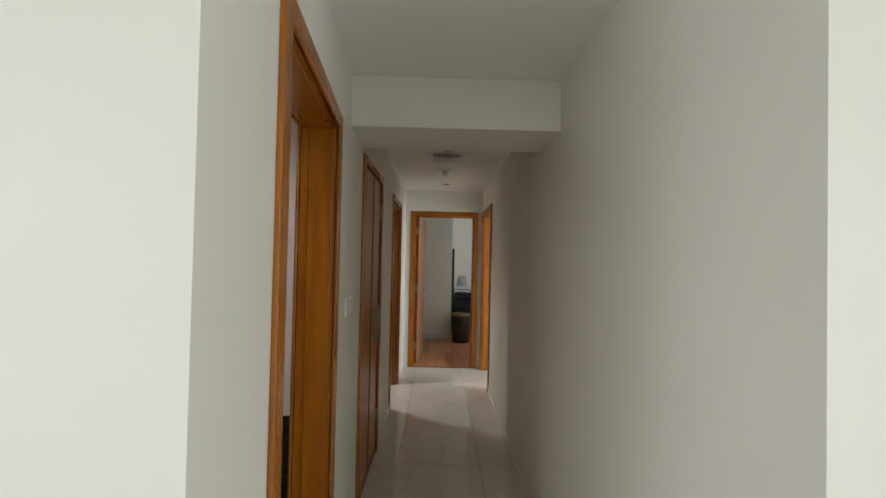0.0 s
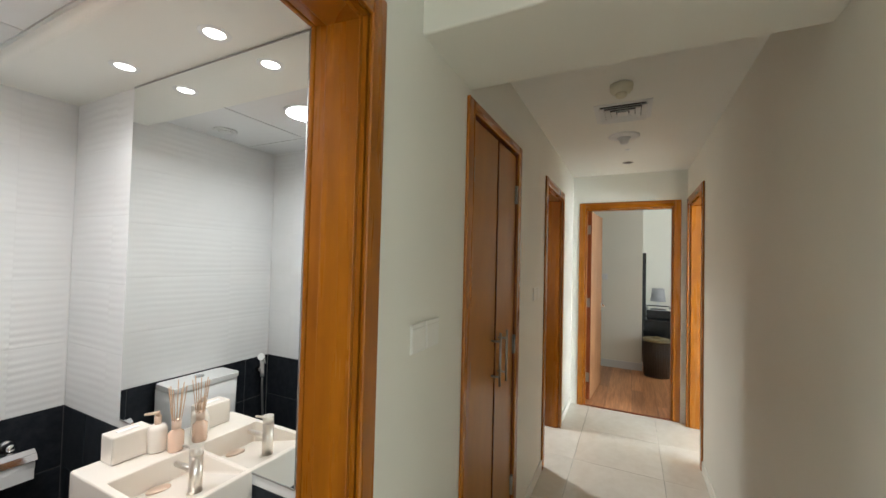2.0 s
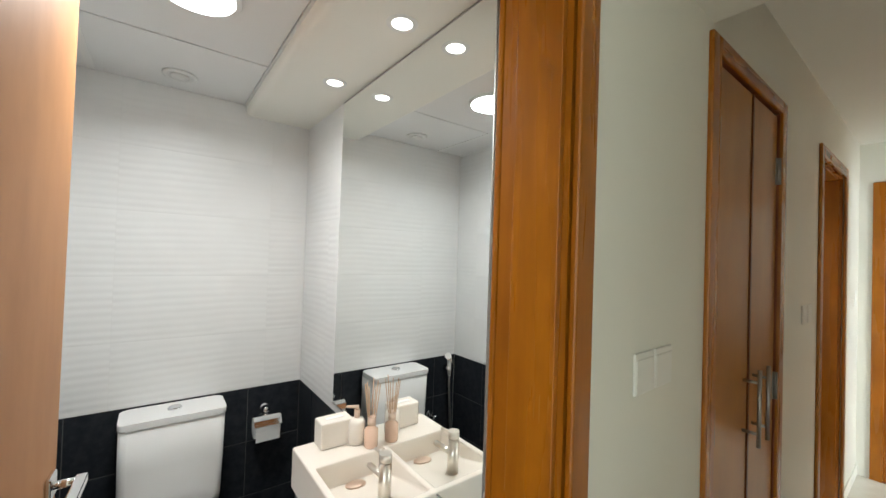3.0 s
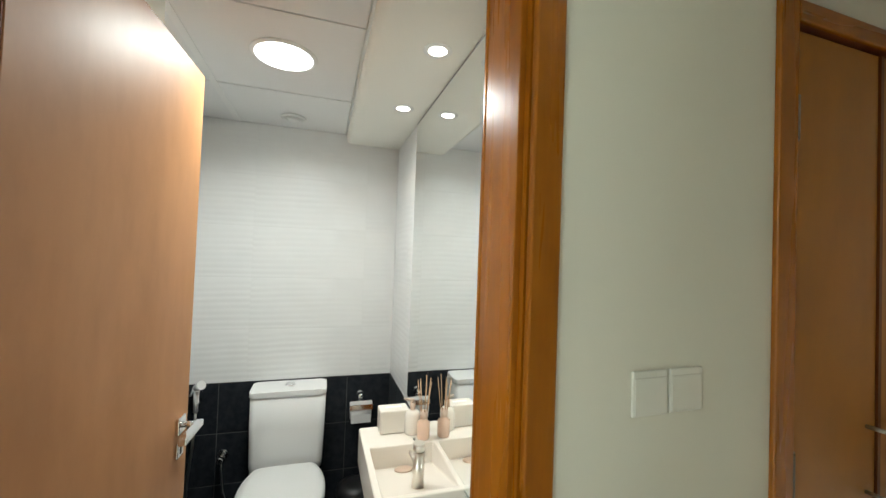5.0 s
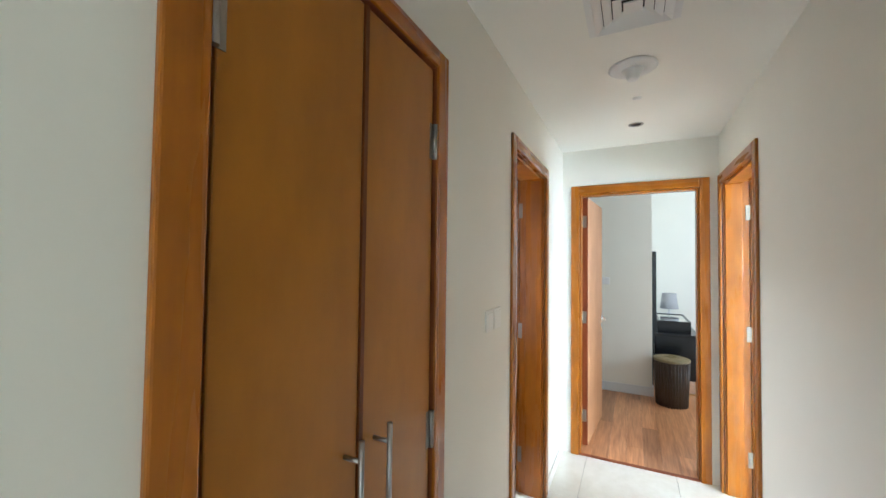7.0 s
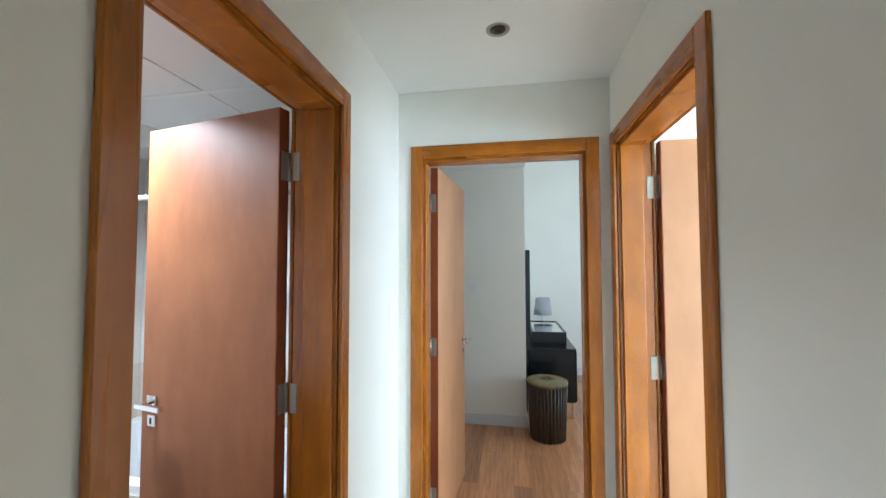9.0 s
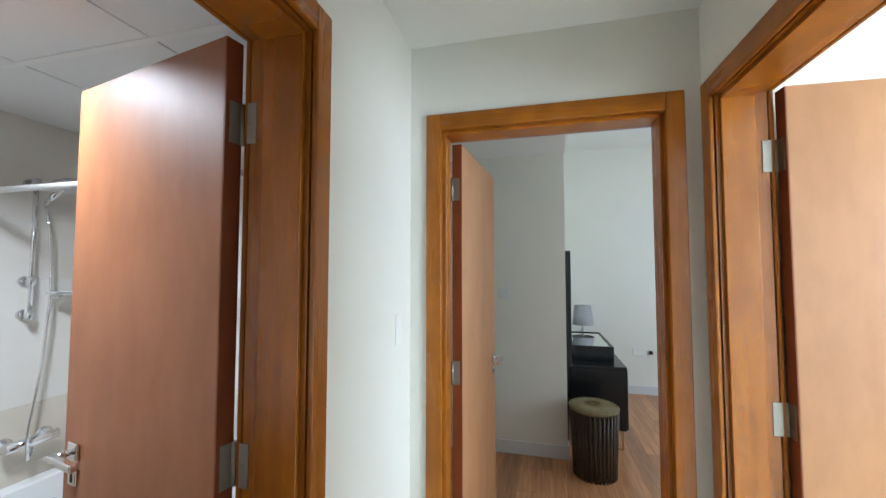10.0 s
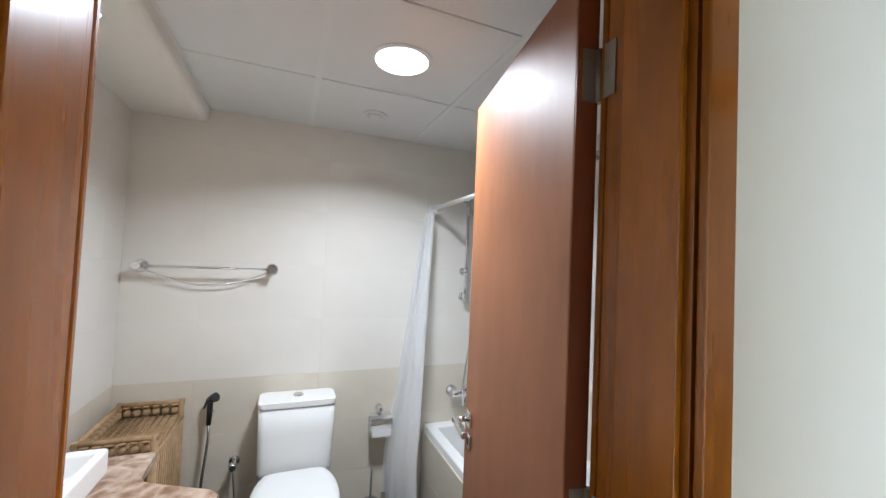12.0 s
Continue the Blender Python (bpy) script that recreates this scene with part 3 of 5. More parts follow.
M_GLOWSPOT = glow("spot_lens", (1.0, 0.95, 0.86), 3.5)


def faceted(bm):
    for f in bm.faces:
        f.smooth = False
    return bm


def panel_light(x, y, z, r):
    t = thing("ceiling_light", "lit round white flush ceiling light", "ceiling light", pose(x, y, z), group="bathroom ceiling lights")
    part("trim_ring", faceted(lathe([(r + 0.008, 0.0), (r + 0.007, -0.002), (r - 0.007, -0.005), (r - 0.009, -0.003)], 40)), M_WHITE, t)
    part("diffuser", lathe([(r - 0.008, -0.0035), (r - 0.009, -0.006), (0.02, -0.0075)], 40), M_GLOW, t, "glowing white diffuser")


def spot(x, y, z, lit=True):
    t = thing("downlight", "small lit recessed downlight" if lit else "small unlit recessed downlight in the corridor ceiling", "downlight", pose(x, y, z), group="downlights")
    part("trim_ring", faceted(lathe([(0.046, 0.0), (0.045, -0.0015), (0.033, -0.003), (0.030, -0.001)], 28)), M_WHITE if lit else M_STEEL, t)
    part("lens", lathe([(0.030, -0.001), (0.010, -0.0025)], 28), M_GLOWSPOT if lit else M_RUBBER, t)


# ---- powder room ----
PX, PY0, PY1, PZ = -1.80, 0.72, 1.80, 2.205
DADO = 0.805
wt = tagged(part("wall_powder_left", box(PX, -0.60, 0.56, PY0 - 0.012, 0, TOPZ), M_WALL), "powder room side wall under white and black tiles", "wall", kind="structure")


def powder_wall(name, label, origin, u, U, u0d, u0w, skip=None):
    p = thing(name, label, "wall tiles", kind="structure")
    m = plane_frame(origin, u, (0, 0, 1))
    lay(p, "black_tile", m, U, DADO, 0.33, 0.2685, 0.010, M_BLACKTILE, 0.003, u0d, 0, skip=skip)
    m2 = plane_frame((origin[0], origin[1], DADO), u, (0, 0, 1))
    lay(p, "white_tile", m2, U, PZ + 0.02 - DADO, 0.60, 0.28, 0.010, M_WAVE, 0.0006, u0w, 0, maker=wavy_mesh)
    return p


structure("wall_powder_back_grout", box(PX - 0.012, PX - 0.002, PY0, PY1 + 0.01, 0, DADO), M_DARKGROUT, "dark grout bed of the powder room's dado", "wall")
structure("wall_powder_back_grout_upper", box(PX - 0.012, PX - 0.002, PY0, PY1 + 0.01, DADO, PZ + 0.1), M_WHITEGROUT, "white grout bed of the powder room's upper wall", "wall")
powder_wall("tiles_powder_back", "white wavy tiles over a black tiled dado", (PX - 0.010, PY0, 0), (0, 1, 0), PY1 - PY0, 0.17, 0.30)
structure("wall_powder_mirror_grout", box(PX, LB + 0.03, PY1 + 0.002, PY1 + 0.01, 0, DADO), M_DARKGROUT, "dark grout bed of the powder room's dado", "wall")
structure("wall_powder_mirror_grout_upper", box(PX, LB + 0.03, PY1 + 0.002, PY1 + 0.01, DADO, PZ + 0.1), M_WHITEGROUT, "white grout bed of the powder room's upper wall", "wall")
powder_wall("tiles_powder_mirror", "white wavy tiles over a black tiled dado", (PX, PY1 + 0.010, 0), (1, 0, 0), LB + 0.03 - PX, 0.20, 0.35)
structure("wall_powder_left_grout", box(PX, -0.60, PY0 - 0.012, PY0 - 0.002, 0, DADO), M_DARKGROUT, "dark grout bed of the powder room's dado", "wall")
structure("wall_powder_left_grout_upper", box(PX, -0.60, PY0 - 0.012, PY0 - 0.002, DADO, PZ + 0.1), M_WHITEGROUT, "white grout bed of the powder room's upper wall", "wall")
powder_wall("tiles_powder_left", "white wavy tiles over a black tiled dado", (-0.60, PY0 - 0.010, 0), (-1, 0, 0), -0.60 - PX, 0.25, 0.40)
fp = thing("floor_powder_tiles", "black powder room floor tiles", "floor", kind="structure")
lay(fp, "floor_tile", plane_frame((PX, PY0, -0.010), (1, 0, 0), (0, 1, 0)), LB - PX, PY1 - PY0, 0.33, 0.33, 0.010, M_BLACKTILE, 0.003)

ceiling_grid("ceiling_powder", "white suspended panel ceiling of the powder room", PX, -0.19, PY0, 1.49, PZ, [-1.30, -0.70], [0.92])
bm = box(PX, LB, 1.49, PY1, 2.158, PZ + 0.05)
es = [e for e in bm.edges if all(abs(v.co.y - 1.49) < 1e-5 and v.co.z < 2.16 for v in e.verts)]
bmesh.ops.bevel(bm, geom=es, offset=0.028, segments=6, affect="EDGES", profile=0.5)
structure("ceiling_powder_soffit", bm, M_CEIL, "white plastered drop with a rounded edge above the mirror", "ceiling")
panel_light(-0.965, 1.22, PZ, 0.105)
spot(-0.65, 1.695, 2.158)
spot(-1.15, 1.69, 2.158)
v = thing("ceiling_vent", "small round white exhaust valve in the ceiling panel", "ceiling vent", pose(-1.62, 1.21, PZ + 0.002))
part("collar", lathe([(0.062, 0), (0.062, -0.006), (0.048, -0.010), (0.040, 0.0)], 28), M_WHITE, v)
part("cap", lathe([(0.034, -0.004), (0.036, -0.010), (0.01, -0.013)], 28), M_WHITE, v)

mi = tagged(part("wall_mirror", box(-1.31, -0.3655, PY1 - 0.006, PY1 - 0.0015, 0.845, 2.1515), M_MIRROR), "large frameless wall mirror above the small basin", "mirror")

for x0, x1, z0, z1 in ((-1.31, -0.3635, 2.1515, 2.1555), (-0.3655, -0.3615, 0.845, 2.1515), (-1.31, -0.3655, 0.841, 0.845)):
    part("polished_edge", box(x0, x1, PY1 - 0.0075, PY1 - 0.0015, z0, z1), M_STEEL, mi, "grey polished mirror edge")


def toilet(name, label, m, w=0.365, low=0.0):
    """A close-coupled toilet; its back is the plane x = 0, it faces +x, the middle is y = 0."""
    t = thing(name, label, "toilet", m)
    h = w / 2
    bm = bmesh.new()
    rings = []
    for z, fx, hw, r in ((0.385, 0.165, h - 0.008, 0.03), (0.42, 0.170, h - 0.004, 0.03), (0.60, 0.176, h, 0.03), (0.771 - low, 0.180, h + 0.001, 0.03)):
        ring = []
        for cx, cy, a0 in ((fx - r, hw - r, 0), (0.010 + 0.006, hw - 0.006, 90), (0.010 + 0.006, -hw + 0.006, 180), (fx - r, -hw + r, 270)):
            rr = r if a0 in (0, 270) else 0.006
            for i in range(6):
                a = radians(a0 + 18 * i)
                ring.append(bm.verts.new((cx + rr * math.cos(a), cy + rr * math.sin(a), z)))
        rings.append(ring)
    for a, b in zip(rings, rings[1:]):
        for i in range(len(a)):
            bm.faces.new((a[i], a[(i + 1) % len(a)], b[(i + 1) % len(a)], b[i])).smooth = True
    bm.faces.new(rings[0][::-1])
    bm.faces.new(rings[-1])
    part("tank", bm, M_CERAMIC, t)
    lid = part("tank_lid", rounded_slab(0.006, 0.186, -h - 0.004, h + 0.004, 0.773 - low, 0.800 - low, 0.026, 6, 0.005), M_CERAMIC, t)
    part("flush_button", lathe([(0.026, 0), (0.026, 0.006), (0.022, 0.010), (0.004, 0.011)], 24), M_CHROME, lid, "chrome push button", at=(0.09, 0, 0.800 - low))
    # bowl: stacked ovals
    bm = bmesh.new()
    rings = []
    for z, cx, ax, ay in ((0.0, 0.30, 0.20, 0.115), (0.03, 0.30, 0.195, 0.11), (0.16, 0.31, 0.20, 0.115), (0.29, 0.35, 0.27, 0.160), (0.36, 0.365, 0.285, 0.178), (0.392, 0.365, 0.285, 0.18)):
        rings.append([bm.verts.new((cx + ax * math.cos(2 * math.pi * i / 36), ay * math.sin(2 * math.pi * i / 36), z)) for i in range(36)])
    for a, b in zip(rings, rings[1:]):
        for i in range(36):
            bm.faces.new((a[i], a[(i + 1) % 36], b[(i + 1) % 36], b[i])).smooth = True
    bm.faces.new(rings[0][::-1])
    bm.faces.new(rings[-1])
    add_box(bm, 0.01, 0.22, -0.13, 0.13, 0.20, 0.384)
    part("bowl", bm, M_CERAMIC, t)
    seat = []
    bm = bmesh.new()
    for z, k in ((0.394, 0.0), (0.398, 0.006), (0.425, 0.006), (0.436, -0.004), (0.438, -0.03)):
        ring = []
        for i in range(40):
            a = 2 * math.pi * i / 40
            x = 0.40 + (0.265 + k) * math.cos(a)
            x = max(x, 0.205)
            ring.append(bm.verts.new((x, (0.185 + k) * math.copysign(abs(math.sin(a)) ** 0.75, math.sin(a)), z)))
        seat.append(ring)
    for a, b in zip(seat, seat[1:]):
        for i in range(40):
            bm.faces.new((a[i], a[(i + 1) % 40], b[(i + 1) % 40], b[i])).smooth = True
    bm.faces.new(seat[0][::-1])
    bm.faces.new(seat[-1])
    part("seat_lid", bm, M_WHITE, t, "closed white seat lid")
    return t


toilet("toilet", "white ceramic close-coupled toilet against the black tiles", pose(PX + 0.002, 1.247, 0))


def roll_holder(name, label, m):
    """A chrome paper holder on a wall plane x = 0 facing +x."""
    t = thing(name, label, "paper holder", m)
    part("rosette", lathe([(0.024, 0), (0.024, 0.010), (0.018, 0.018), (0.010, 0.030), (0.012, 0.046), (0.016, 0.052), (0.012, 0.060), (0.003, 0.062)], 20), M_CHROME, t).matrix_basis = pose(0, 0, 0.075, 0, 90, 0)
    bm = bmesh.new()
    prof = [(0.018, 0.052), (0.045, 0.058), (0.075, 0.054), (0.098, 0.040), (0.112, 0.018)]
    for (xa, za), (xb, zb) in zip(prof, prof[1:]):
        add_box_skew(bm, xa, za, xb, zb, -0.062, 0.062, 0.002)
    part("cover", bm, M_CHROME, t, "curved chrome cover")
    part("paper_roll", cyl((0.060, -0.056, 0.0), (0.060, 0.056, 0.0), 0.050, seg=28), M_PAPER, t, "white paper roll")
    part("paper_tail", box(0.106, 0.109, -0.054, 0.054, -0.055, 0.0), M_PAPER, t)
    return t


def add_box_skew(bm, xa, za, xb, zb, y0, y1, d):
    n = Vector((-(zb - za), 0, xb - xa)).normalized() * d
    pts = [Vector((xa, 0, za)), Vector((xb, 0, zb)), Vector((xb, 0, zb)) + n, Vector((xa, 0, za)) + n]
    a = [bm.verts.new((p.x, y0, p.z)) for p in pts]
    b = [bm.verts.new((p.x, y1, p.z)) for p in pts]
    bm.faces.new(a[::-1]), bm.faces.new(b)
    for i in range(4):
        bm.faces.new((a[i], a[(i + 1) % 4], b[(i + 1) % 4], b[i]))


M_PAPER = paint("paper", (0.82, 0.82, 0.81), 0.85, 0.03)
M_BASIN = mat("warm_white_basin", (0.85, 0.79, 0.71), 0.16)[0]
M_GLASS = mat("clear_glass", (1, 1, 1), 0.03)[0]
M_GLASS.node_tree.nodes["Principled BSDF"].inputs["Transmission Weight"].default_value = 1.0
M_AMBER = mat("amber_oil", (0.80, 0.56, 0.42), 0.1)[0]
M_REED = mat("reed_stick", (0.55, 0.36, 0.22), 0.7)[0]
M_PINK = mat("rose_gold_cap", (0.74, 0.58, 0.47), 0.35, 0.6)[0]
roll_holder("paper_holder", "chrome paper holder with white roll on black tiles", pose(PX + 0.002, 1.625, 0.625))


def sprayer(name, label, m, head_mat, drop):
    """A hand sprayer on its wall hook (x = 0 plane, facing +x) with a hanging hose."""
    t = thing(name, label, "bidet sprayer", m)
    part("hook", cyl((0, 0, -0.03), (0.045, 0, -0.03), 0.016, 0.014, 16), M_CHROME, t)
    part("body", cyl((0.050, 0, -0.075), (0.042, 0, 0.05), 0.011, 0.014, 16), head_mat, t)
    bm = bmesh.new()
    add_cyl(bm, (0.040, -0.004, 0.045), (0.064, 0.026, 0.064), 0.017, 0.023, 18)
    add_cyl(bm, (0.042, -0.012, 0.050), (0.046, -0.026, 0.005), 0.006, 0.004, 10)
    part("head", bm, head_mat, t)
    pts = [(0.050, 0, -0.075), (0.052, 0.002, -0.14), (0.050, -0.008, -0.26), (0.046, -0.022, -0.40), (0.040, -0.030, drop + 0.06), (0.03, 0.0, drop), (0.03, 0.05, drop + 0.02)]
    part("hose", tube(pts, 0.007, 8), M_STEEL, t, "grey metal hose")
    return t


sprayer("bidet_sprayer", "white bidet sprayer with metal hose on black tiles", pose(PX + 0.002, 0.80, 0.755), M_WHITE, -0.60)


def angle_valve(name, label, m):
    t = thing(name, label, "valve", m)
    bm = bmesh.new()
    add_cyl(bm, (0, 0, 0), (0.008, 0, 0), 0.026, 0.024, 20)
    add_cyl(bm, (0.008, 0, 0), (0.05, 0, 0), 0.011, seg=14)
    add_cyl(bm, (0.05, 0, 0), (0.085, 0, 0), 0.018, 0.015, 16)
    part("body", bm, M_CHROME, t)
    part("pipe", tube([(0.035, 0, 0), (0.037, 0, -0.06), (0.04, 0.012, -0.16), (0.05, 0.04, -0.26), (0.05, 0.09, -0.30)], 0.006, 8), M_CHROME, t)
    return t


angle_valve("angle_valve", "chrome angle valve with a flexible pipe", pose(PX + 0.002, 0.925, 0.43))

# basin
bs = thing("basin", "small warm-white rectangular wall-hung basin under the mirror", "basin", pose(-0.50, PY1, 0.72))
bx0, bx1, by0, by1, bh = -0.50, -0.042, -0.262, -0.0015, 0.130


def basin_mesh(bm, bx0, bx1, by0, by1, bh, ix0, ix1, iy0, iy1, iz, iz2=None):
    """A slab with a sunk bowl; with iz2 the bowl's floor is a ramp from iz up to iz2."""
    o = [(bx0, by0), (bx1, by0), (bx1, by1), (bx0, by1)]
    i_ = [(ix0, iy0), (ix1, iy0), (ix1, iy1), (ix0, iy1)]
    s = 0.022
    k_ = [(ix0 + s, iy0 + s), (ix1 - s, iy0 + s), (ix1 - s, iy1 - s), (ix0 + s, iy1 - s)]
    lo = [bm.verts.new((x, y, 0)) for x, y in o]
    hi = [bm.verts.new((x, y, bh)) for x, y in o]
    inn = [bm.verts.new((x, y, bh)) for x, y in i_]
    if iz2 is not None:
        k_ = [(ix0 + 0.004, iy0 + 0.006), (ix1 - 0.006, iy0 + 0.006), (ix1 - 0.006, iy1 - 0.006), (ix0 + 0.004, iy1 - 0.006)]
    bot = [bm.verts.new((x, y, iz if iz2 is None or x < (ix0 + ix1) / 2 else iz2)) for x, y in k_]
    bm.faces.new(lo[::-1])
    for a, b in ((lo, hi), (hi, inn), (inn, bot)):
        for i in range(4):
            bm.faces.new((a[i], a[(i + 1) % 4], b[(i + 1) % 4], b[i]))
    bm.faces.new(bot)
    bmesh.ops.bevel(bm, geom=bm.edges[:], offset=0.008 if iz2 is None else 0.0045, segments=3, affect="EDGES", profile=0.5)


bm = bmesh.new()
basin_mesh(bm, bx0, bx1, by0, by1, bh, -0.335, -0.062, by0 + 0.020, by1 - 0.012, 0.055, 0.118)
part("bowl", bm, M_BASIN, bs)
part("drain", lathe([(0.031, 0), (0.031, 0.004), (0.026, 0.007), (0.004, 0.008)], 26), M_PINK, bs, "round brushed drain cap").matrix_basis = pose(-0.292, -0.130, 0.0655, 0, -13, 0)
fc = thing("faucet", "brushed nickel cylindrical basin mixer with a slim lever", "faucet", pose(-0.622, 1.675, 0.820))


def mixer(parent):
    """A slim column mixer whose spout and lever point along -x."""
    part("column", cyl((0, 0, 0), (0, 0, 0.112), 0.0175, seg=26), M_NICKEL, parent)
    part("base_ring", cyl((0, 0, 0), (0, 0, 0.008), 0.022, seg=26), M_NICKEL, parent)
    part("spout", cyl((0, 0, 0.066), (-0.092, 0, 0.062), 0.0095, 0.0085, 18), M_NICKEL, parent)
    bm = bmesh.new()
    add_cyl(bm, (0, 0, 0.1135), (0, 0, 0.136), 0.0175, 0.0175, 26)
    add_cyl(bm, (-0.010, 0, 0.126), (-0.062, 0, 0.121), 0.0048, 0.0038, 12)
    part("lever", bm, M_NICKEL, parent)


mixer(fc)
# toiletries on the basin's ledge
ZB = 0.8505
tb = thing("tissue_box", "small white ceramic box on the basin ledge", "tissue box", pose(-0.955, 1.66, ZB))
part("box_body", box(-0.035, 0.035, -0.055, 0.055, 0, 0.085, 0.005), M_BASIN, tb)
part("slot", box(-0.008, 0.008, -0.030, 0.030, 0.0852, 0.0865), M_PAPER, tb)
sd = thing("soap_dispenser", "white ceramic soap dispenser with a pink-gold pump", "soap dispenser", pose(-0.915, 1.725, ZB))
part("bottle", lathe([(0.026, 0), (0.028, 0.004), (0.028, 0.070), (0.022, 0.082), (0.011, 0.086)], 26), M_BASIN, sd)
bm = bmesh.new()
add_cyl(bm, (0, 0, 0.086), (0, 0, 0.112), 0.010, seg=16)
add_cyl(bm, (0, 0, 0.112), (0, 0, 0.122), 0.006, seg=12)
add_cyl(bm, (0.008, 0, 0.124), (-0.020, -0.03, 0.121), 0.006, 0.004, 12)
part("pump", bm, M_PINK, sd, "pink-gold pump")
rd_ = thing("reed_diffuser", "glass reed diffuser with a rose-gold collar and wooden sticks", "reed diffuser", pose(-0.865, 1.755, ZB))
part("bottle", lathe([(0.021, 0), (0.023, 0.004), (0.023, 0.058), (0.011, 0.070), (0.011, 0.080)], 26), M_AMBER, rd_)
part("collar", lathe([(0.014, 0.072), (0.014, 0.098), (0.010, 0.098), (0.010, 0.080)], 22), M_PINK, rd_)
rng = random.Random(4)
for i in range(7):
    a = 2 * math.pi * i / 7
    part("stick", cyl((0.004 * math.cos(a), 0.004 * math.sin(a), 0.02), (0.026 * math.cos(a) + rng.uniform(-.006, .006), 0.026 * math.sin(a), 0.215 + rng.uniform(-0.012, 0.012)), 0.0016, seg=6), M_REED, rd_)
cb = tagged(part("cord_loop", tube([(-0.335 + 0.030 * math.cos(a), PY1 - 0.004, 0.905 + 0.055 * math.sin(a)) for a in [0.5 + 0.27 * k for k in range(18)]], 0.003, 8), M_WHITE), "white cord looped beside the mirror", "cord")
pb = thing("pedal_bin", "small black pedal bin with a steel band", "waste bin", pose(-1.60, 1.60, 0))
part("body", lathe([(0.085, 0.0), (0.088, 0.01), (0.095, 0.23), (0.096, 0.24)], 30), M_STEEL, pb)
part("lid", lathe([(0.099, 0.238), (0.101, 0.262), (0.094, 0.285), (0.06, 0.302), (0.01, 0.306)], 30), M_RUBBER, pb, "domed black lid")
tr = thing("towel_ring", "chrome towel rail on the powder room side wall", "towel rail", pose(-0.95, PY0, 1.43))
for xx in (-0.25, 0.25):
    bm = bmesh.new()
    add_cyl(bm, (xx, 0, 0), (xx, 0.012, 0), 0.025, seg=20)
    add_cyl(bm, (xx, 0.01, 0), (xx, 0.07, 0), 0.012, seg=16)
    part("post", bm, M_CHROME, tr)
part("rail", cyl((-0.25, 0.065, 0), (0.25, 0.065, 0), 0.007, seg=14), M_CHROME, tr)

# ---- bathroom ----
BX, BY0, BY1, BZ = -2.0, 3.34, 5.60, 2.238
LINE = 0.855


def bath_wall(name, origin, u, U):
    p = thing(name, "glossy cream wall tiles above a beige band", "wall tiles", kind="structure")
    lay(p, "beige_tile", plane_frame(origin, u, (0, 0, 1)), U, LINE, 0.60, 0.2855, 0.009, M_BEIGETILE, 0.0005, 0.33)
    lay(p, "cream_tile", plane_frame((origin[0], origin[1], LINE), u, (0, 0, 1)), U, BZ + 0.03 - LINE, 0.60, 0.30, 0.009, M_CREAMTILE, 0.0002, 0.33)


bath_wall("tiles_bath_back", (BX - 0.009, BY0, 0), (0, 1, 0), BY1 - BY0)
bath_wall("tiles_bath_left", (LB, BY0 - 0.009, 0), (-1, 0, 0), LB - BX)
lw = structure("tiles_bath_turn", box(BX - 0.0085, LB, BY0 - 0.0095, BY0 - 0.0088, 0, 2.3), M_CREAMGROUT, "grout bed of the vanity wall", "wall")
bath_wall("tiles_bath_right", (BX, BY1 + 0.009, 0), (1, 0, 0), LB - BX)
structure("wall_bath_back_grout", box(BX - 0.0115, BX - 0.0092, BY0, BY1, 0, 2.3), M_CREAMGROUT, "grout bed of the bathroom back wall", "wall")
fb = thing("floor_bath_tiles", "beige bathroom floor tiles", "floor", kind="structure")
lay(fb, "floor_tile", plane_frame((BX, BY0, -0.010), (1, 0, 0), (0, 1, 0)), LB - BX, BY1 - BY0, 0.33, 0.33, 0.010, M_BEIGETILE, 0.003)
ceiling_grid("ceiling_bath", "white suspended panel ceiling of the bathroom", BX, LB, 3.66, BY1, BZ, [-1.38, -0.775], [4.155, 4.755, 5.355])
bm = box(BX, LB, BY0, 3.66, 2.172, BZ + 0.05)
es = [e for e in bm.edges if all(abs(v.co.y - 3.66) < 1e-5 and v.co.z < 2.18 for v in e.verts)]
bmesh.ops.bevel(bm, geom=es, offset=0.030, segments=6, affect="EDGES", profile=0.5)
structure("ceiling_bath_soffit", bm, M_CEIL, "cream plastered drop with a rounded edge above the vanity", "ceiling")
panel_light(-1.09, 4.43, BZ, 0.105)
spot(-1.11, 3.515, 2.172)
spot(-0.60, 3.515, 2.172)
v = thing("ceiling_vent", "small round white exhaust valve in the ceiling panel", "ceiling vent", pose(-1.67, 4.45, BZ + 0.002))
part("collar", lathe([(0.062, 0), (0.062, -0.006), (0.048, -0.010), (0.040, 0.0)], 28), M_WHITE, v)
part("cap", lathe([(0.034, -0.004), (0.036, -0.010), (0.01, -0.013)], 28), M_WHITE, v)
toilet("toilet", "white ceramic close-coupled toilet against cream tiles", pose(BX + 0.002, 4.165, 0), low=0.032)
roll_holder("paper_holder", "chrome paper holder with white roll on cream tiles", pose(BX + 0.002, 4.62, 0.555))
sprayer("bidet_sprayer", "black bidet sprayer with grey hose beside the toilet", pose(BX + 0.002, 3.755, 0.72), M_RUBBER, -0.56)
angle_valve("angle_valve", "chrome angle valve with a flexible pipe", pose(BX + 0.002, 3.875, 0.43))

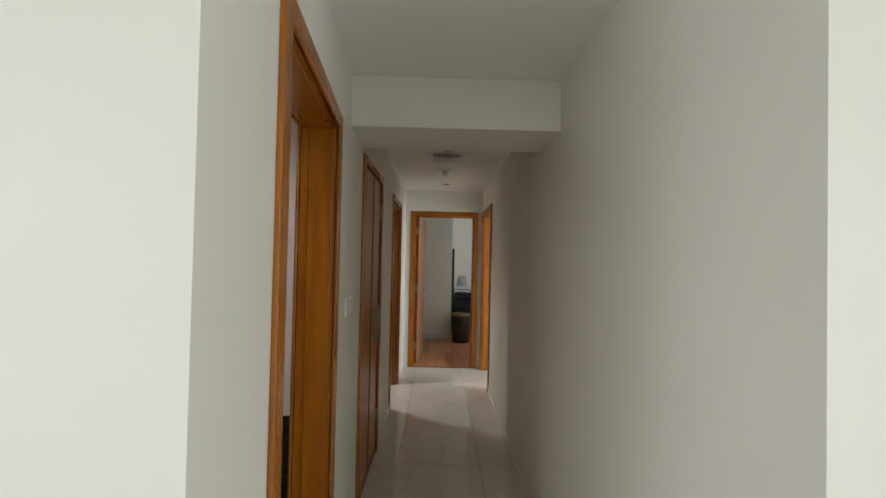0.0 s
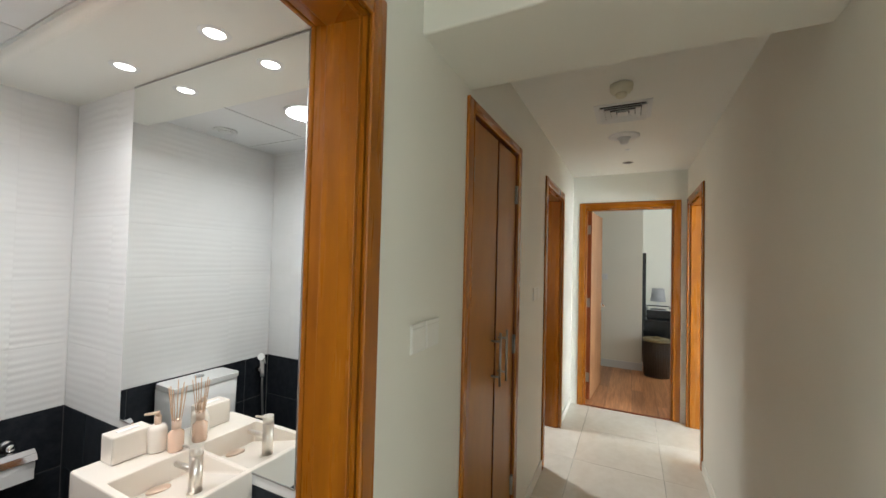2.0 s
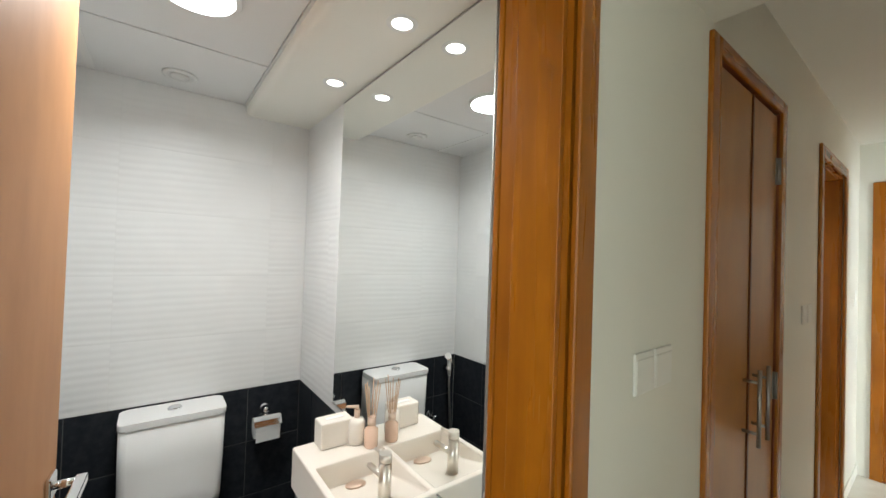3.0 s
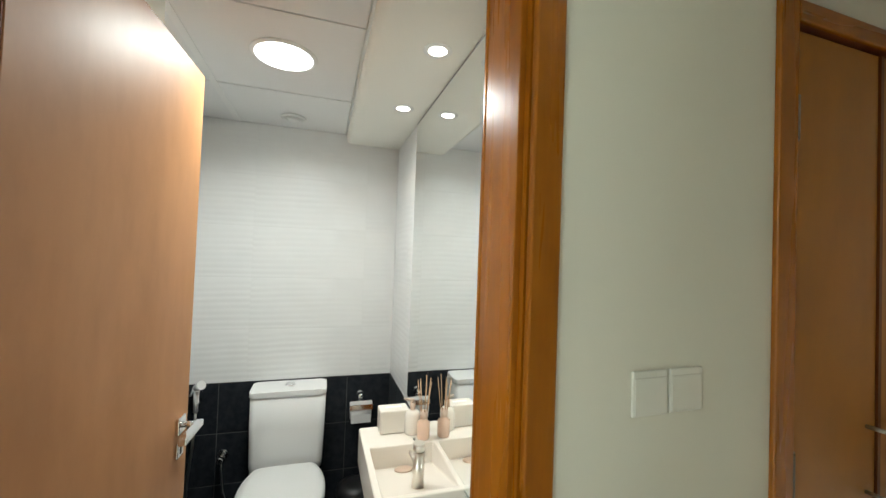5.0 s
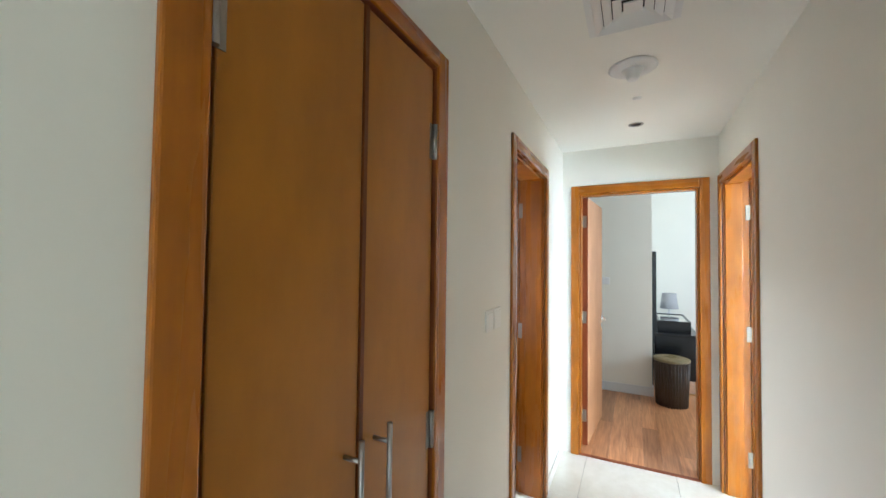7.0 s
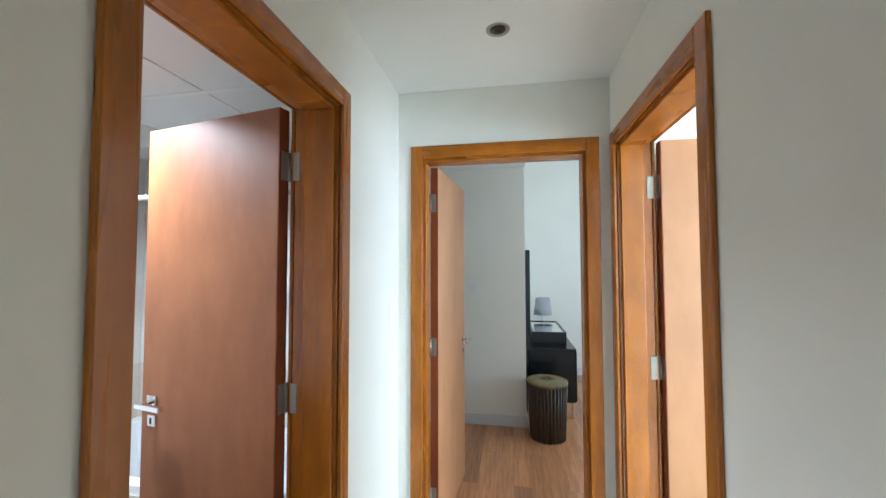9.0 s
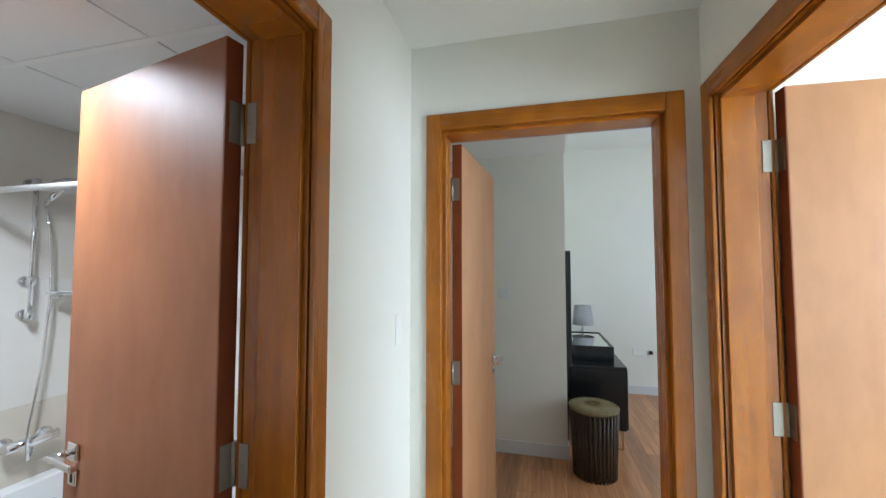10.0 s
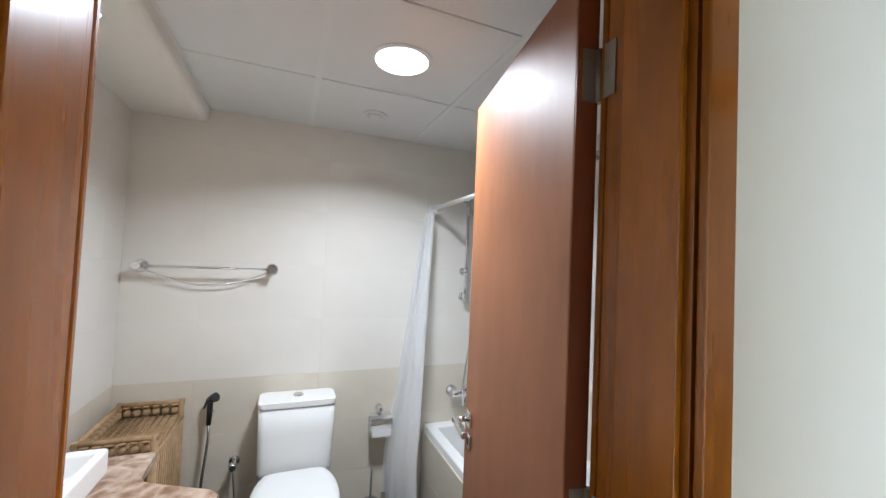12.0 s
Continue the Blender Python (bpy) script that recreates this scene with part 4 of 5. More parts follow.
tr = thing("towel_rail", "chrome towel rail with a slack cord on cream tiles", "towel rail", pose(BX, 3.42, 1.425))
for yy in (0.0, 0.58):
    bm = bmesh.new()
    add_cyl(bm, (0.001, yy, 0), (0.014, yy, 0), 0.030, 0.027, 24)
    add_cyl(bm, (0.014, yy, 0), (0.066, yy, 0), 0.013, seg=18)
    add_cyl(bm, (0.060, yy, 0), (0.082, yy, 0), 0.020, 0.018, 20)
    part("post", bm, M_CHROME, tr)
part("rail", cyl((0.068, 0, 0), (0.068, 0.58, 0), 0.0065, seg=14), M_CHROME, tr)
part("cord", tube([(0.03, 0.58 * i / 16, -0.085 * (1 - (i / 8 - 1) ** 2) - 0.004) for i in range(17)], 0.0035, 8), M_CHROME, tr, "thin slack metal cord")

# vanity counter, basin and basket
def brown_marble():
    m, n, l, b = mat("brown_marble", (0.3, 0.18, 0.12), 0.12)
    v = coords(n, l, (1, 1, 1))
    vo = n.new("ShaderNodeTexVoronoi")
    vo.feature = "DISTANCE_TO_EDGE"
    vo.inputs["Scale"].default_value = 15
    warp = n.new("ShaderNodeVectorMath")
    nt = n.new("ShaderNodeTexNoise")
    nt.inputs["Scale"].default_value = 9
    l.new(v, nt.inputs["Vector"])
    sc = n.new("ShaderNodeVectorMath")
    sc.operation = "SCALE"
    sc.inputs[3].default_value = 0.10
    l.new(nt.outputs["Color"], sc.inputs[0])
    l.new(v, warp.inputs[0]), l.new(sc.outputs[0], warp.inputs[1])
    l.new(warp.outputs[0], vo.inputs["Vector"])
    veins = ramp(n, l, vo.outputs["Distance"], [(0.02, (0.52, 0.40, 0.31)), (0.22, (0.21, 0.115, 0.065))])
    cloud = ramp(n, l, noise_tex(n, l, v, 14, 6, 0.65), [(0.40, (0.19, 0.10, 0.055)), (0.62, (0.55, 0.43, 0.34))])
    l.new(mix(n, l, 0.55, veins, cloud), b.inputs["Base Color"])
    return m


M_BROWN = brown_marble()
vn = thing("vanity_counter", "brown veined marble vanity counter with a narrower ledge", "counter", pose(-1.25, BY0, 0))
bm = bmesh.new()
pts = [(0.0, 0.0), (0.98, 0.0), (0.98, 0.60), (0.31, 0.60), (0.28, 0.58), (0.20, 0.40), (0.17, 0.38), (0.0, 0.38)]
lo, hi = [bm.verts.new((x, y, 0.82)) for x, y in pts], [bm.verts.new((x, y, 0.85)) for x, y in pts]
for i in range(len(pts)):
    bm.faces.new((lo[i], lo[(i + 1) % len(pts)], hi[(i + 1) % len(pts)], hi[i]))
bm.faces.new(lo[::-1]), bm.faces.new(hi)
bmesh.ops.bevel(bm, geom=[e for e in bm.edges if all(w.co.z > 0.84 for w in e.verts)], offset=0.006, segments=3, affect="EDGES", profile=0.5)
part("counter_top", bm, M_BROWN, vn)
part("apron", box(0.24, 0.96, 0.50, 0.53, 0.62, 0.82, 0.003), M_BROWN, vn)
part("side_panel", box(0.0, 0.03, 0.0, 0.34, 0.0, 0.82, 0.002), M_BROWN, vn)
part("side_panel", box(0.93, 0.96, 0.0, 0.50, 0.0, 0.82, 0.002), M_BROWN, vn)
b2 = thing("vessel_basin", "white rectangular ceramic vessel basin on the marble", "basin", pose(-1.14, BY0 + 0.03, 0.8505))
bm = bmesh.new()
basin_mesh(bm, 0.0, 0.50, 0.0, 0.26, 0.075, 0.03, 0.47, 0.085, 0.235, 0.02)
part("bowl", bm, M_CERAMIC, b2)
tb = thing("tissue_box", "white tissue box on the back of the vessel basin", "tissue box", pose(-1.06, BY0 + 0.068, 0.9265))
part("box_body", box(-0.055, 0.055, -0.03, 0.034, 0, 0.085, 0.006), M_CERAMIC, tb)
part("slot", box(-0.030, 0.030, -0.006, 0.010, 0.0852, 0.0865), M_PAPER, tb)

M_WICKER = wood("wicker", (0.26, 0.16, 0.075), (0.46, 0.31, 0.17), 0.6, (20, 20, 20))
bk = thing("wicker_basket", "open rectangular brown wicker basket in the corner", "basket", pose(BX + 0.012, 3.372, 0))
BW, BD, BT = 0.425, 0.27, 0.775   # along x, along y, top
for x in (0.012, BW - 0.012):
    for y in (0.012, BD - 0.012):
        part("post", cyl((x, y, 0), (x, y, BT), 0.012, seg=10), M_WICKER, bk)
for z in (0.02, 0.685, BT - 0.012):
    for a, b in (((0, 0.012), (BW, 0.012)), ((0, BD - 0.012), (BW, BD - 0.012)), ((0.012, 0), (0.012, BD)), ((BW - 0.012, 0), (BW - 0.012, BD))):
        if z < 0.7 or a[1] < 0.1:   # the side towards the toilet has no gallery
            part("rail", cyl((*a, z), (*b, z), 0.011 if z > 0.7 else 0.009, seg=10), M_WICKER, bk)


def weave(bm, ax, a0, a1, other, z0, z1, step, r):
    """Crossing diagonal canes over one side of the basket."""
    def p(u, z, off):
        return (u, other + off, z) if ax == "x" else (other + off, u, z)
    n = int((z1 - z0) / step)
    for i in range(n + 1):
        z = z0 + (z1 - z0) * i / n
        add_cyl(bm, p(a0, z, 0), p(a1, z, 0), r, seg=6)
    k = int((a1 - a0) / step)
    for i in range(k + 1):
        u = a0 + (a1 - a0) * i / k
        add_cyl(bm, p(u, z0, 0.004), p(u, z1, 0.004), r * 1.3, seg=6)
        u2 = min(max(u + 0.03, a0), a1)
        add_cyl(bm, p(u, z0, -0.004), p(u2, z1, -0.004), r, seg=6)


BEAD = bpy.data.meshes.new("bead")
bm = lathe([(0.003, -0.018), (0.012, -0.014), (0.0175, -0.005), (0.0175, 0.005), (0.012, 0.014), (0.003, 0.018)], 12)
bm.to_mesh(BEAD)
bm.free()
BEAD.materials.append(M_WICKER)
for ax, a0, a1, o in (("x", 0.02, BW - 0.02, 0.012), ("x", 0.02, BW - 0.02, BD - 0.012), ("y", 0.02, BD - 0.02, 0.012), ("y", 0.02, BD - 0.02, BW - 0.012)):
    bm = bmesh.new()
    weave(bm, ax, a0, a1, o, 0.03, 0.680, 0.030, 0.0040)
    tagged(part("woven_side", bm, M_WICKER, bk), kind="stuff")
    if ax == "x" and o > 0.1:
        continue
    n = max(2, round((a1 - a0) / 0.040))
    for i in range(n):
        u = a0 + (a1 - a0) * (i + 0.5) / n
        for z, k in ((0.724, 1.0), (0.752, 0.35), (0.697, 0.35)):
            bead = new("bead", BEAD)
            bead.parent = bk
            bead.matrix_basis = pose(*((u, o, z) if ax == "x" else (o, u, z))) @ Matrix.Diagonal((1, 1, k, 1))
for i in range(15):
    x = 0.02 + (BW - 0.04) * i / 14
    part("tray_slat", cyl((x, 0.015, 0.695), (x, BD - 0.015, 0.695), 0.0075, seg=6), M_WICKER, bk)
for i in range(9):
    y = 0.02 + (BD - 0.04) * i / 8
    part("tray_cane", cyl((0.015, y, 0.702), (BW - 0.015, y, 0.702), 0.004, seg=6), M_WICKER, bk)

# bathtub, curtain and shower
tu = thing("bathtub", "white built-in bathtub with a cream tiled front", "bathtub", pose(BX, 4.90, 0))
bm = bmesh.new()
basin_mesh(bm, 0.001, 1.72, 0.012, 0.698, 0.50, 0.08, 1.62, 0.075, 0.63, 0.10)
part("tub", bm, M_CERAMIC, tu)
p = thing("tub_front_tiles", "beige tiles on the bathtub's front", "wall tiles", kind="structure")
lay(p, "beige_tile", plane_frame((BX + 0.002, 4.910, 0), (1, 0, 0), (0, 0, 1)), 1.72, 0.46, 0.60, 0.23, 0.008, M_BEIGETILE, 0.002)
rod = thing("curtain_rod", "white shower curtain rod over the bathtub's edge", "curtain rod", pose(BX, 4.905, 1.835))
part("rod", cyl((0.003, 0, 0), (1.73, 0, 0.0), 0.0125, seg=18), M_WHITE, rod)
part("flange", cyl((0.0, 0, 0), (0.012, 0, 0), 0.03, seg=22), M_WHITE, rod)
def curtain_material():
    m, n, l, b = mat("curtain_fabric", (0.93, 0.935, 0.94), 0.6)
    b.inputs["Transmission Weight"].default_value = 0.0
    tr_ = n.new("ShaderNodeBsdfTranslucent")
    tr_.inputs[0].default_value = (0.92, 0.93, 0.95, 1)
    mx = n.new("ShaderNodeMixShader")
    mx.inputs[0].default_value = 0.6
    l.new(b.outputs[0], mx.inputs[1]), l.new(tr_.outputs[0], mx.inputs[2])
    l.new(mx.outputs[0], n["Material Output"].inputs[0])
    v = coords(n, l, (1, 1, 1))
    bump(n, l, b, noise_tex(n, l, v, 35, 3), 0.12, 0.003)
    return m


M_CURTAIN = curtain_material()
cu = thing("shower_curtain", "bunched white fabric shower curtain hanging outside the tub", "curtain", pose(BX, 4.875, 0))
bm = bmesh.new()
grid = []
NU, NV = 64, 26
for j in range(NV + 1):
    s = j / NV
    z = 1.80 - 1.66 * s
    row = []
    for i in range(NU + 1):
        f_ = i / NU
        spread = 0.09 + 0.22 * s
        amp = 0.010 + 0.010 * s
        x = 0.02 + f_ * (spread + 0.05) + 0.006 * math.sin(f_ * 40 + s * 3)
        y = -0.02 - 0.19 * min(1, s * 1.2) * (1.0 - 0.45 * f_) + amp * math.sin(f_ * 2 * math.pi * 3.5 + 0.8 * math.sin(s * 4)) + 0.004 * math.sin(f_ * 57)
        row.append(bm.verts.new((x, y, z)))
    grid.append(row)
for a, b in zip(grid, grid[1:]):
    for i in range(NU):
        bm.faces.new((a[i], a[i + 1], b[i + 1], b[i])).smooth = True
part("fabric", bm, M_CURTAIN, cu)
for i in range(7):
    x = 0.03 + 0.09 * i / 6
    part("ring", tube([(x, 0.030 + 0.018 * math.cos(2 * math.pi * k / 14), 1.825 + 0.028 * math.sin(2 * math.pi * k / 14)) for k in range(15)], 0.002, 6), M_WHITE, cu)

sh = thing("shower_set", "chrome hand shower on a sliding rail with a hose", "shower", pose(BX, 5.13, 0))
bm = bmesh.new()
add_cyl(bm, (0.055, 0, 1.28), (0.055, 0, 1.93), 0.010, seg=16)
part("rail", bm, M_CHROME, sh)
for z in (1.29, 1.45, 1.92):
    bm = bmesh.new()
    add_cyl(bm, (0.001, 0, z), (0.016, 0, z), 0.024, seg=18)
    add_cyl(bm, (0.01, 0, z), (0.06, 0, z), 0.012, seg=14)
    add_cyl(bm, (0.055, 0, z - 0.022), (0.055, 0, z + 0.022), 0.017, seg=16)
    part("bracket", bm, M_CHROME, sh)
bm = bmesh.new()
add_cyl(bm, (0.07, 0.03, 1.82), (0.15, 0.05, 1.915), 0.012, 0.016, 16)
add_cyl(bm, (0.15, 0.05, 1.93), (0.165, 0.055, 1.90), 0.050, 0.058, 28)
part("hand_shower", bm, M_CHROME, sh)
part("hose", tube([(0.07, 0.03, 1.82), (0.075, 0.05, 1.70), (0.07, 0.07, 1.40), (0.065, 0.05, 1.05), (0.08, 0.0, 0.74), (0.09, 0.0, 0.62), (0.07, 0.03, 0.66)], 0.007, 10), M_CHROME, sh)
mx_ = thing("bath_mixer", "chrome wall-mounted bath mixer", "faucet", pose(BX, 5.16, 0.69))
for yy in (-0.075, 0.075):
    part("inlet", lathe([(0.036, 0), (0.036, 0.008), (0.022, 0.016), (0.017, 0.05)], 22), M_CHROME, mx_).matrix_basis = pose(0.001, yy, 0, 0, 90, 0)
part("body", cyl((0.062, -0.10, 0), (0.062, 0.10, 0), 0.023, seg=22), M_CHROME, mx_)
part("lever", cyl((0.07, 0, 0.02), (0.15, 0.0, 0.06), 0.010, 0.008, 14), M_CHROME, mx_)
sp = tagged(part("overflow_cap", lathe([(0.036, 0), (0.036, 0.008), (0.028, 0.014), (0.005, 0.016)], 26), M_CHROME), "round chrome overflow cap on the bathtub's wall", "tub fitting")
sp.matrix_world = pose(BX + 0.096, 5.22, 0.36, 0, 90, 0)
dish = thing("soap_dish", "small chrome soap dish with a glass tray on cream tiles", "soap dish", pose(BX + 0.001, 5.255, 1.375))
part("rosette", cyl((0, 0, 0), (0.012, 0, 0), 0.024, 0.022, 20), M_CHROME, dish)
part("arm", cyl((0.012, 0, 0), (0.05, 0, 0), 0.008, seg=14), M_CHROME, dish)
tray = lathe([(0.020, -0.006), (0.050, -0.004), (0.062, 0.012), (0.058, 0.013), (0.046, 0.002), (0.004, 0.0)], 30, 0.85, 1.15)
part("tray", tray, M_CERAMIC, dish, "shallow oval tray").matrix_basis = pose(0.075, 0, 0.006)
part("ring", tube([(0.075 + 0.055 * math.cos(2 * math.pi * k / 24), 0.073 * math.sin(2 * math.pi * k / 24), 0.014) for k in range(25)], 0.0035, 8), M_CHROME, dish)
tbh = thing("toilet_brush", "steel toilet brush in its holder on the floor", "toilet brush", pose(BX + 0.12, 4.57, 0))
part("holder", lathe([(0.045, 0), (0.048, 0.01), (0.048, 0.16), (0.042, 0.165)], 24), M_STEEL, tbh)
part("stem", cyl((0, 0, 0.165), (0.004, 0.0, 0.36), 0.006, 0.005, 10), M_STEEL, tbh)


# ---- corridor fittings ----
def rocker(name, label, m, w):
    """A white switch plate on a wall plane x = 0 facing +x, centred on y = z = 0."""
    t = thing(name, label, "light switch", m, group="corridor switches")
    part("plate", box(0.0005, 0.007, -w / 2, w / 2, -0.043, 0.043, 0.003), M_SWITCH, t)
    k = part("rocker_key", box(0.007, 0.0085, -w / 2 + 0.004, w / 2 - 0.004, -0.039, 0.029, 0.0008), M_SWITCH, t)
    # darker strip laid on the plate, painting the shade of the key's groove
    part("groove_shade", box(0.0071, 0.0074, -w / 2 + 0.004, w / 2 - 0.004, 0.0292, 0.0304), M_CREAMGROUT, t)
    return t


rocker("light_switch", "white square double rocker switch on the corridor wall", pose(left_face(1.976), 1.976, 1.268, 0, 0, 1.32), 0.086)
rocker("light_switch", "white square rocker switch beside its twin", pose(left_face(2.068), 2.068, 1.268, 0, 0, 1.32), 0.086)
rocker("light_switch", "white rocker switch between closet and bathroom", pose(LX, 3.515, 1.285), 0.086)
rocker("light_switch", "white rocker switch between closet and bathroom, beside its twin", pose(LX, 3.610, 1.285), 0.086)
t = thing("wall_plate", "narrow blank white wall plate by the bathroom door", "wall plate", pose(LX, 5.165, 1.29))
part("plate", box(0.0005, 0.003, -0.03, 0.03, -0.055, 0.055, 0.001), M_SWITCH, t)

sm = thing("smoke_detector", "ivory bowl-shaped smoke detector on the corridor ceiling", "smoke detector", pose(0.42, 3.14, CZ))
part("base", lathe([(0.056, 0), (0.056, -0.010), (0.054, -0.024), (0.046, -0.038), (0.030, -0.044)], 36), M_IVORY, sm)
part("sensor", lathe([(0.028, -0.042), (0.026, -0.058), (0.020, -0.064), (0.004, -0.065)], 30), M_IVORY, sm)

vt = thing("ceiling_diffuser", "square white louvred air diffuser in the corridor ceiling", "air vent", pose(0.42, 3.52, CZ))
H_ = 0.155


def square_ring(outer, inner, z0, z1):
    bm = bmesh.new()
    o = [bm.verts.new((sx * outer, sy * outer, z0)) for sx, sy in ((-1, -1), (1, -1), (1, 1), (-1, 1))]
    i_ = [bm.verts.new((sx * inner, sy * inner, z1)) for sx, sy in ((-1, -1), (1, -1), (1, 1), (-1, 1))]
    o2 = [bm.verts.new((w.co.x, w.co.y, w.co.z + 0.004)) for w in o]
    i2 = [bm.verts.new((w.co.x, w.co.y, w.co.z + 0.004)) for w in i_]
    for a, b in ((o, i_), (o2, o), (i_, i2), (i2, o2)):
        for k in range(4):
            bm.faces.new((a[k], a[(k + 1) % 4], b[(k + 1) % 4], b[k]))
    return bm


part("flange", square_ring(H_, H_ - 0.030, -0.0045, -0.0060), M_WHITE, vt)
for k, (o, i) in enumerate(((0.128, 0.100), (0.096, 0.068), (0.064, 0.036))):
    part("louvre", square_ring(o, i, -0.0210, -0.0065), M_WHITE, vt)
part("core", box(-0.030, 0.030, -0.030, 0.030, -0.018, -0.010, 0.002), M_WHITE, vt)
# flat black sheet paints the duct's shade; the ceiling above is solid
part("throat_shade_sheet", box(-0.122, 0.122, -0.122, 0.122, -0.0025, -0.0008), M_RUBBER, vt, "black sheet standing in for the shaded duct opening")
dl = thing("ceiling_speaker", "round white ceiling disc with a conical centre", "ceiling valve", pose(0.42, 4.01, CZ))
part("disc", lathe([(0.102, 0), (0.104, -0.004), (0.090, -0.010), (0.050, -0.014)], 44), M_WHITE, dl)
part("cone", lathe([(0.052, -0.010), (0.036, -0.022), (0.028, -0.050), (0.020, -0.060), (0.004, -0.062)], 36), M_WHITE, dl)
sq = thing("ceiling_stud", "tiny white blanking cap on the corridor ceiling", "ceiling cap", pose(0.442, 4.38, CZ))
part("cap", lathe([(0.022, 0), (0.021, -0.005), (0.004, -0.007)], 22), M_WHITE, sq)
spot(0.440, 4.83, CZ, False)

# strike plates in the lock-side linings
for nm, lbl, m in (("strike_plate", "steel strike plate in the powder room door frame", pose(LB + 0.045, D1[1] - 0.0005, 0.985)),):
    t = thing(nm, lbl, "strike plate", m)
    part("plate", box(-0.013, 0.013, -0.0015, 0.0, -0.085, 0.085, 0.0006), M_HINGE, t)
    # black patches on the uncut plate paint the shade inside both holes
    part("latch_hole_shade", box(-0.007, 0.007, -0.0022, -0.0014, 0.012, 0.045), M_RUBBER, t)
    part("bolt_hole_shade", box(-0.007, 0.007, -0.0022, -0.0014, -0.060, -0.022), M_RUBBER, t)

# hinge plates on the hinge-side linings
def jamb_plate(x, y, s):
    for z in (0.25, 1.06, 1.86):
        t = thing("hinge_leaf", "brushed steel hinge leaf screwed to the door frame", "hinge", pose(x, y, z), group="hinge leaves")
        part("plate", box(-0.013, 0.013, *sorted((0, s * 0.003)), -0.05, 0.05, 0.001), M_HINGE, t)
        for zz in (-0.034, 0.0, 0.034):
            part("screw", cyl((0.006 if zz else -0.006, s * 0.003, zz), (0.006 if zz else -0.006, s * 0.004, zz), 0.004, seg=10), M_HINGE, t)


jamb_plate(left_face(D1[0]) - 0.142, D1[0], 1)
jamb_plate(LB + 0.010, D2[1], -1)
jamb_plate(RB - 0.010, RD[1], -1)
for z in (0.25, 1.06, 1.86):
    t = thing("hinge_leaf", "brushed steel hinge leaf screwed to the door frame", "hinge", pose(ED[0], EB - 0.022, z), group="hinge leaves")
    part("plate", box(0, 0.003, -0.017, 0.017, -0.05, 0.05, 0.001), M_HINGE, t)

# baseboards
M_BASE = paint("baseboard_paint", (0.74, 0.74, 0.72), 0.4)
structure("baseboard", box(RX - 0.010, RX - 0.0005, 0.67, RD[0] - ARCH - 0.002, 0.0, 0.075, 0.003), M_WALL, "low off-white baseboard along the corridor wall", "baseboard")
structure("baseboard_left_1", box(LX + 0.0005, LX + 0.020, D1[1] + ARCH + 0.002, CL[0] - ARCH - 0.002, 0, 0.075, 0.003), M_WALL, "low off-white baseboard", "baseboard")
structure("baseboard_left_2", box(LX + 0.0005, LX + 0.010, CL[1] + ARCH + 0.002, D2[0] - ARCH - 0.002, 0, 0.075, 0.003), M_WALL, "low off-white baseboard", "baseboard")
structure("baseboard_left_3", box(LX + 0.0005, LX + 0.010, D2[1] + ARCH + 0.002, EY - 0.001, 0, 0.075, 0.003), M_WALL, "low off-white baseboard", "baseboard")
structure("baseboard_bedroom_1", box(-1.6, 0.632, 7.056, 7.0695, 0, 0.105, 0.003), M_BASE, "white bedroom baseboard", "baseboard")
structure("baseboard_bedroom_2", box(0.6205, 0.632, 7.0705, 8.885, 0, 0.105, 0.003), M_BASE, "white bedroom baseboard", "baseboard")
structure("baseboard_bedroom_3", box(0.632, 3.6, 8.887, 8.8995, 0, 0.105, 0.003), M_BASE, "white bedroom baseboard", "baseboard")

# windows in the outer wall, out of view; placed where their light suits the rooms
def window(name, y0, y1):
    w = thing(name, "white framed window in the outer wall", "window", pose(3.6, y0, 0.6), kind="structure")
    W, Hh = y1 - y0, 1.7
    part("window_frame", box(0.05, 0.10, 0, 0.05, 0, Hh, 0.003), M_WHITE, w)
    part("window_frame", box(0.05, 0.10, W - 0.05, W, 0, Hh, 0.003), M_WHITE, w)
    part("window_frame", box(0.05, 0.10, 0.05, W - 0.05, 0, 0.05, 0.003), M_WHITE, w)
    part("window_frame", box(0.05, 0.10, 0.05, W - 0.05, Hh - 0.05, Hh, 0.003), M_WHITE, w)
    part("mullion", box(0.05, 0.10, W / 2 - 0.03, W / 2 + 0.03, 0.05, Hh - 0.05, 0.003), M_WHITE, w)
    for a, b in ((0.05, W / 2 - 0.03), (W / 2 + 0.03, W - 0.05)):
        g = part("pane", box(0.072, 0.078, a, b, 0.05, Hh - 0.05), M_GLASS, w)
        g.visible_shadow = False


# the lobby's window is unseen, added to go with the east fill lamp
window("assumed_lobby_window", -2.9, -1.1)
window("window_2", 2.6, 4.3)
window("window_3", 5.6, 7.9)

# ---- bedroom ----
M_LACQUER = paint("black_lacquer", (0.010, 0.012, 0.014), 0.22, 0.2)
M_BRASS = mat("brass_leg", (0.60, 0.42, 0.22), 0.3, 1.0)[0]
dr = thing("dresser", "long black lacquered dresser on thin brass legs", "dresser", pose(0.66, 7.30, 0))
part("carcass", box(0.0, 0.44, 0.0, 1.25, 0.165, 0.665, 0.004), M_LACQUER, dr)
part("top", box(-0.004, 0.450, -0.006, 1.256, 0.665, 0.688, 0.003), M_LACQUER, dr)
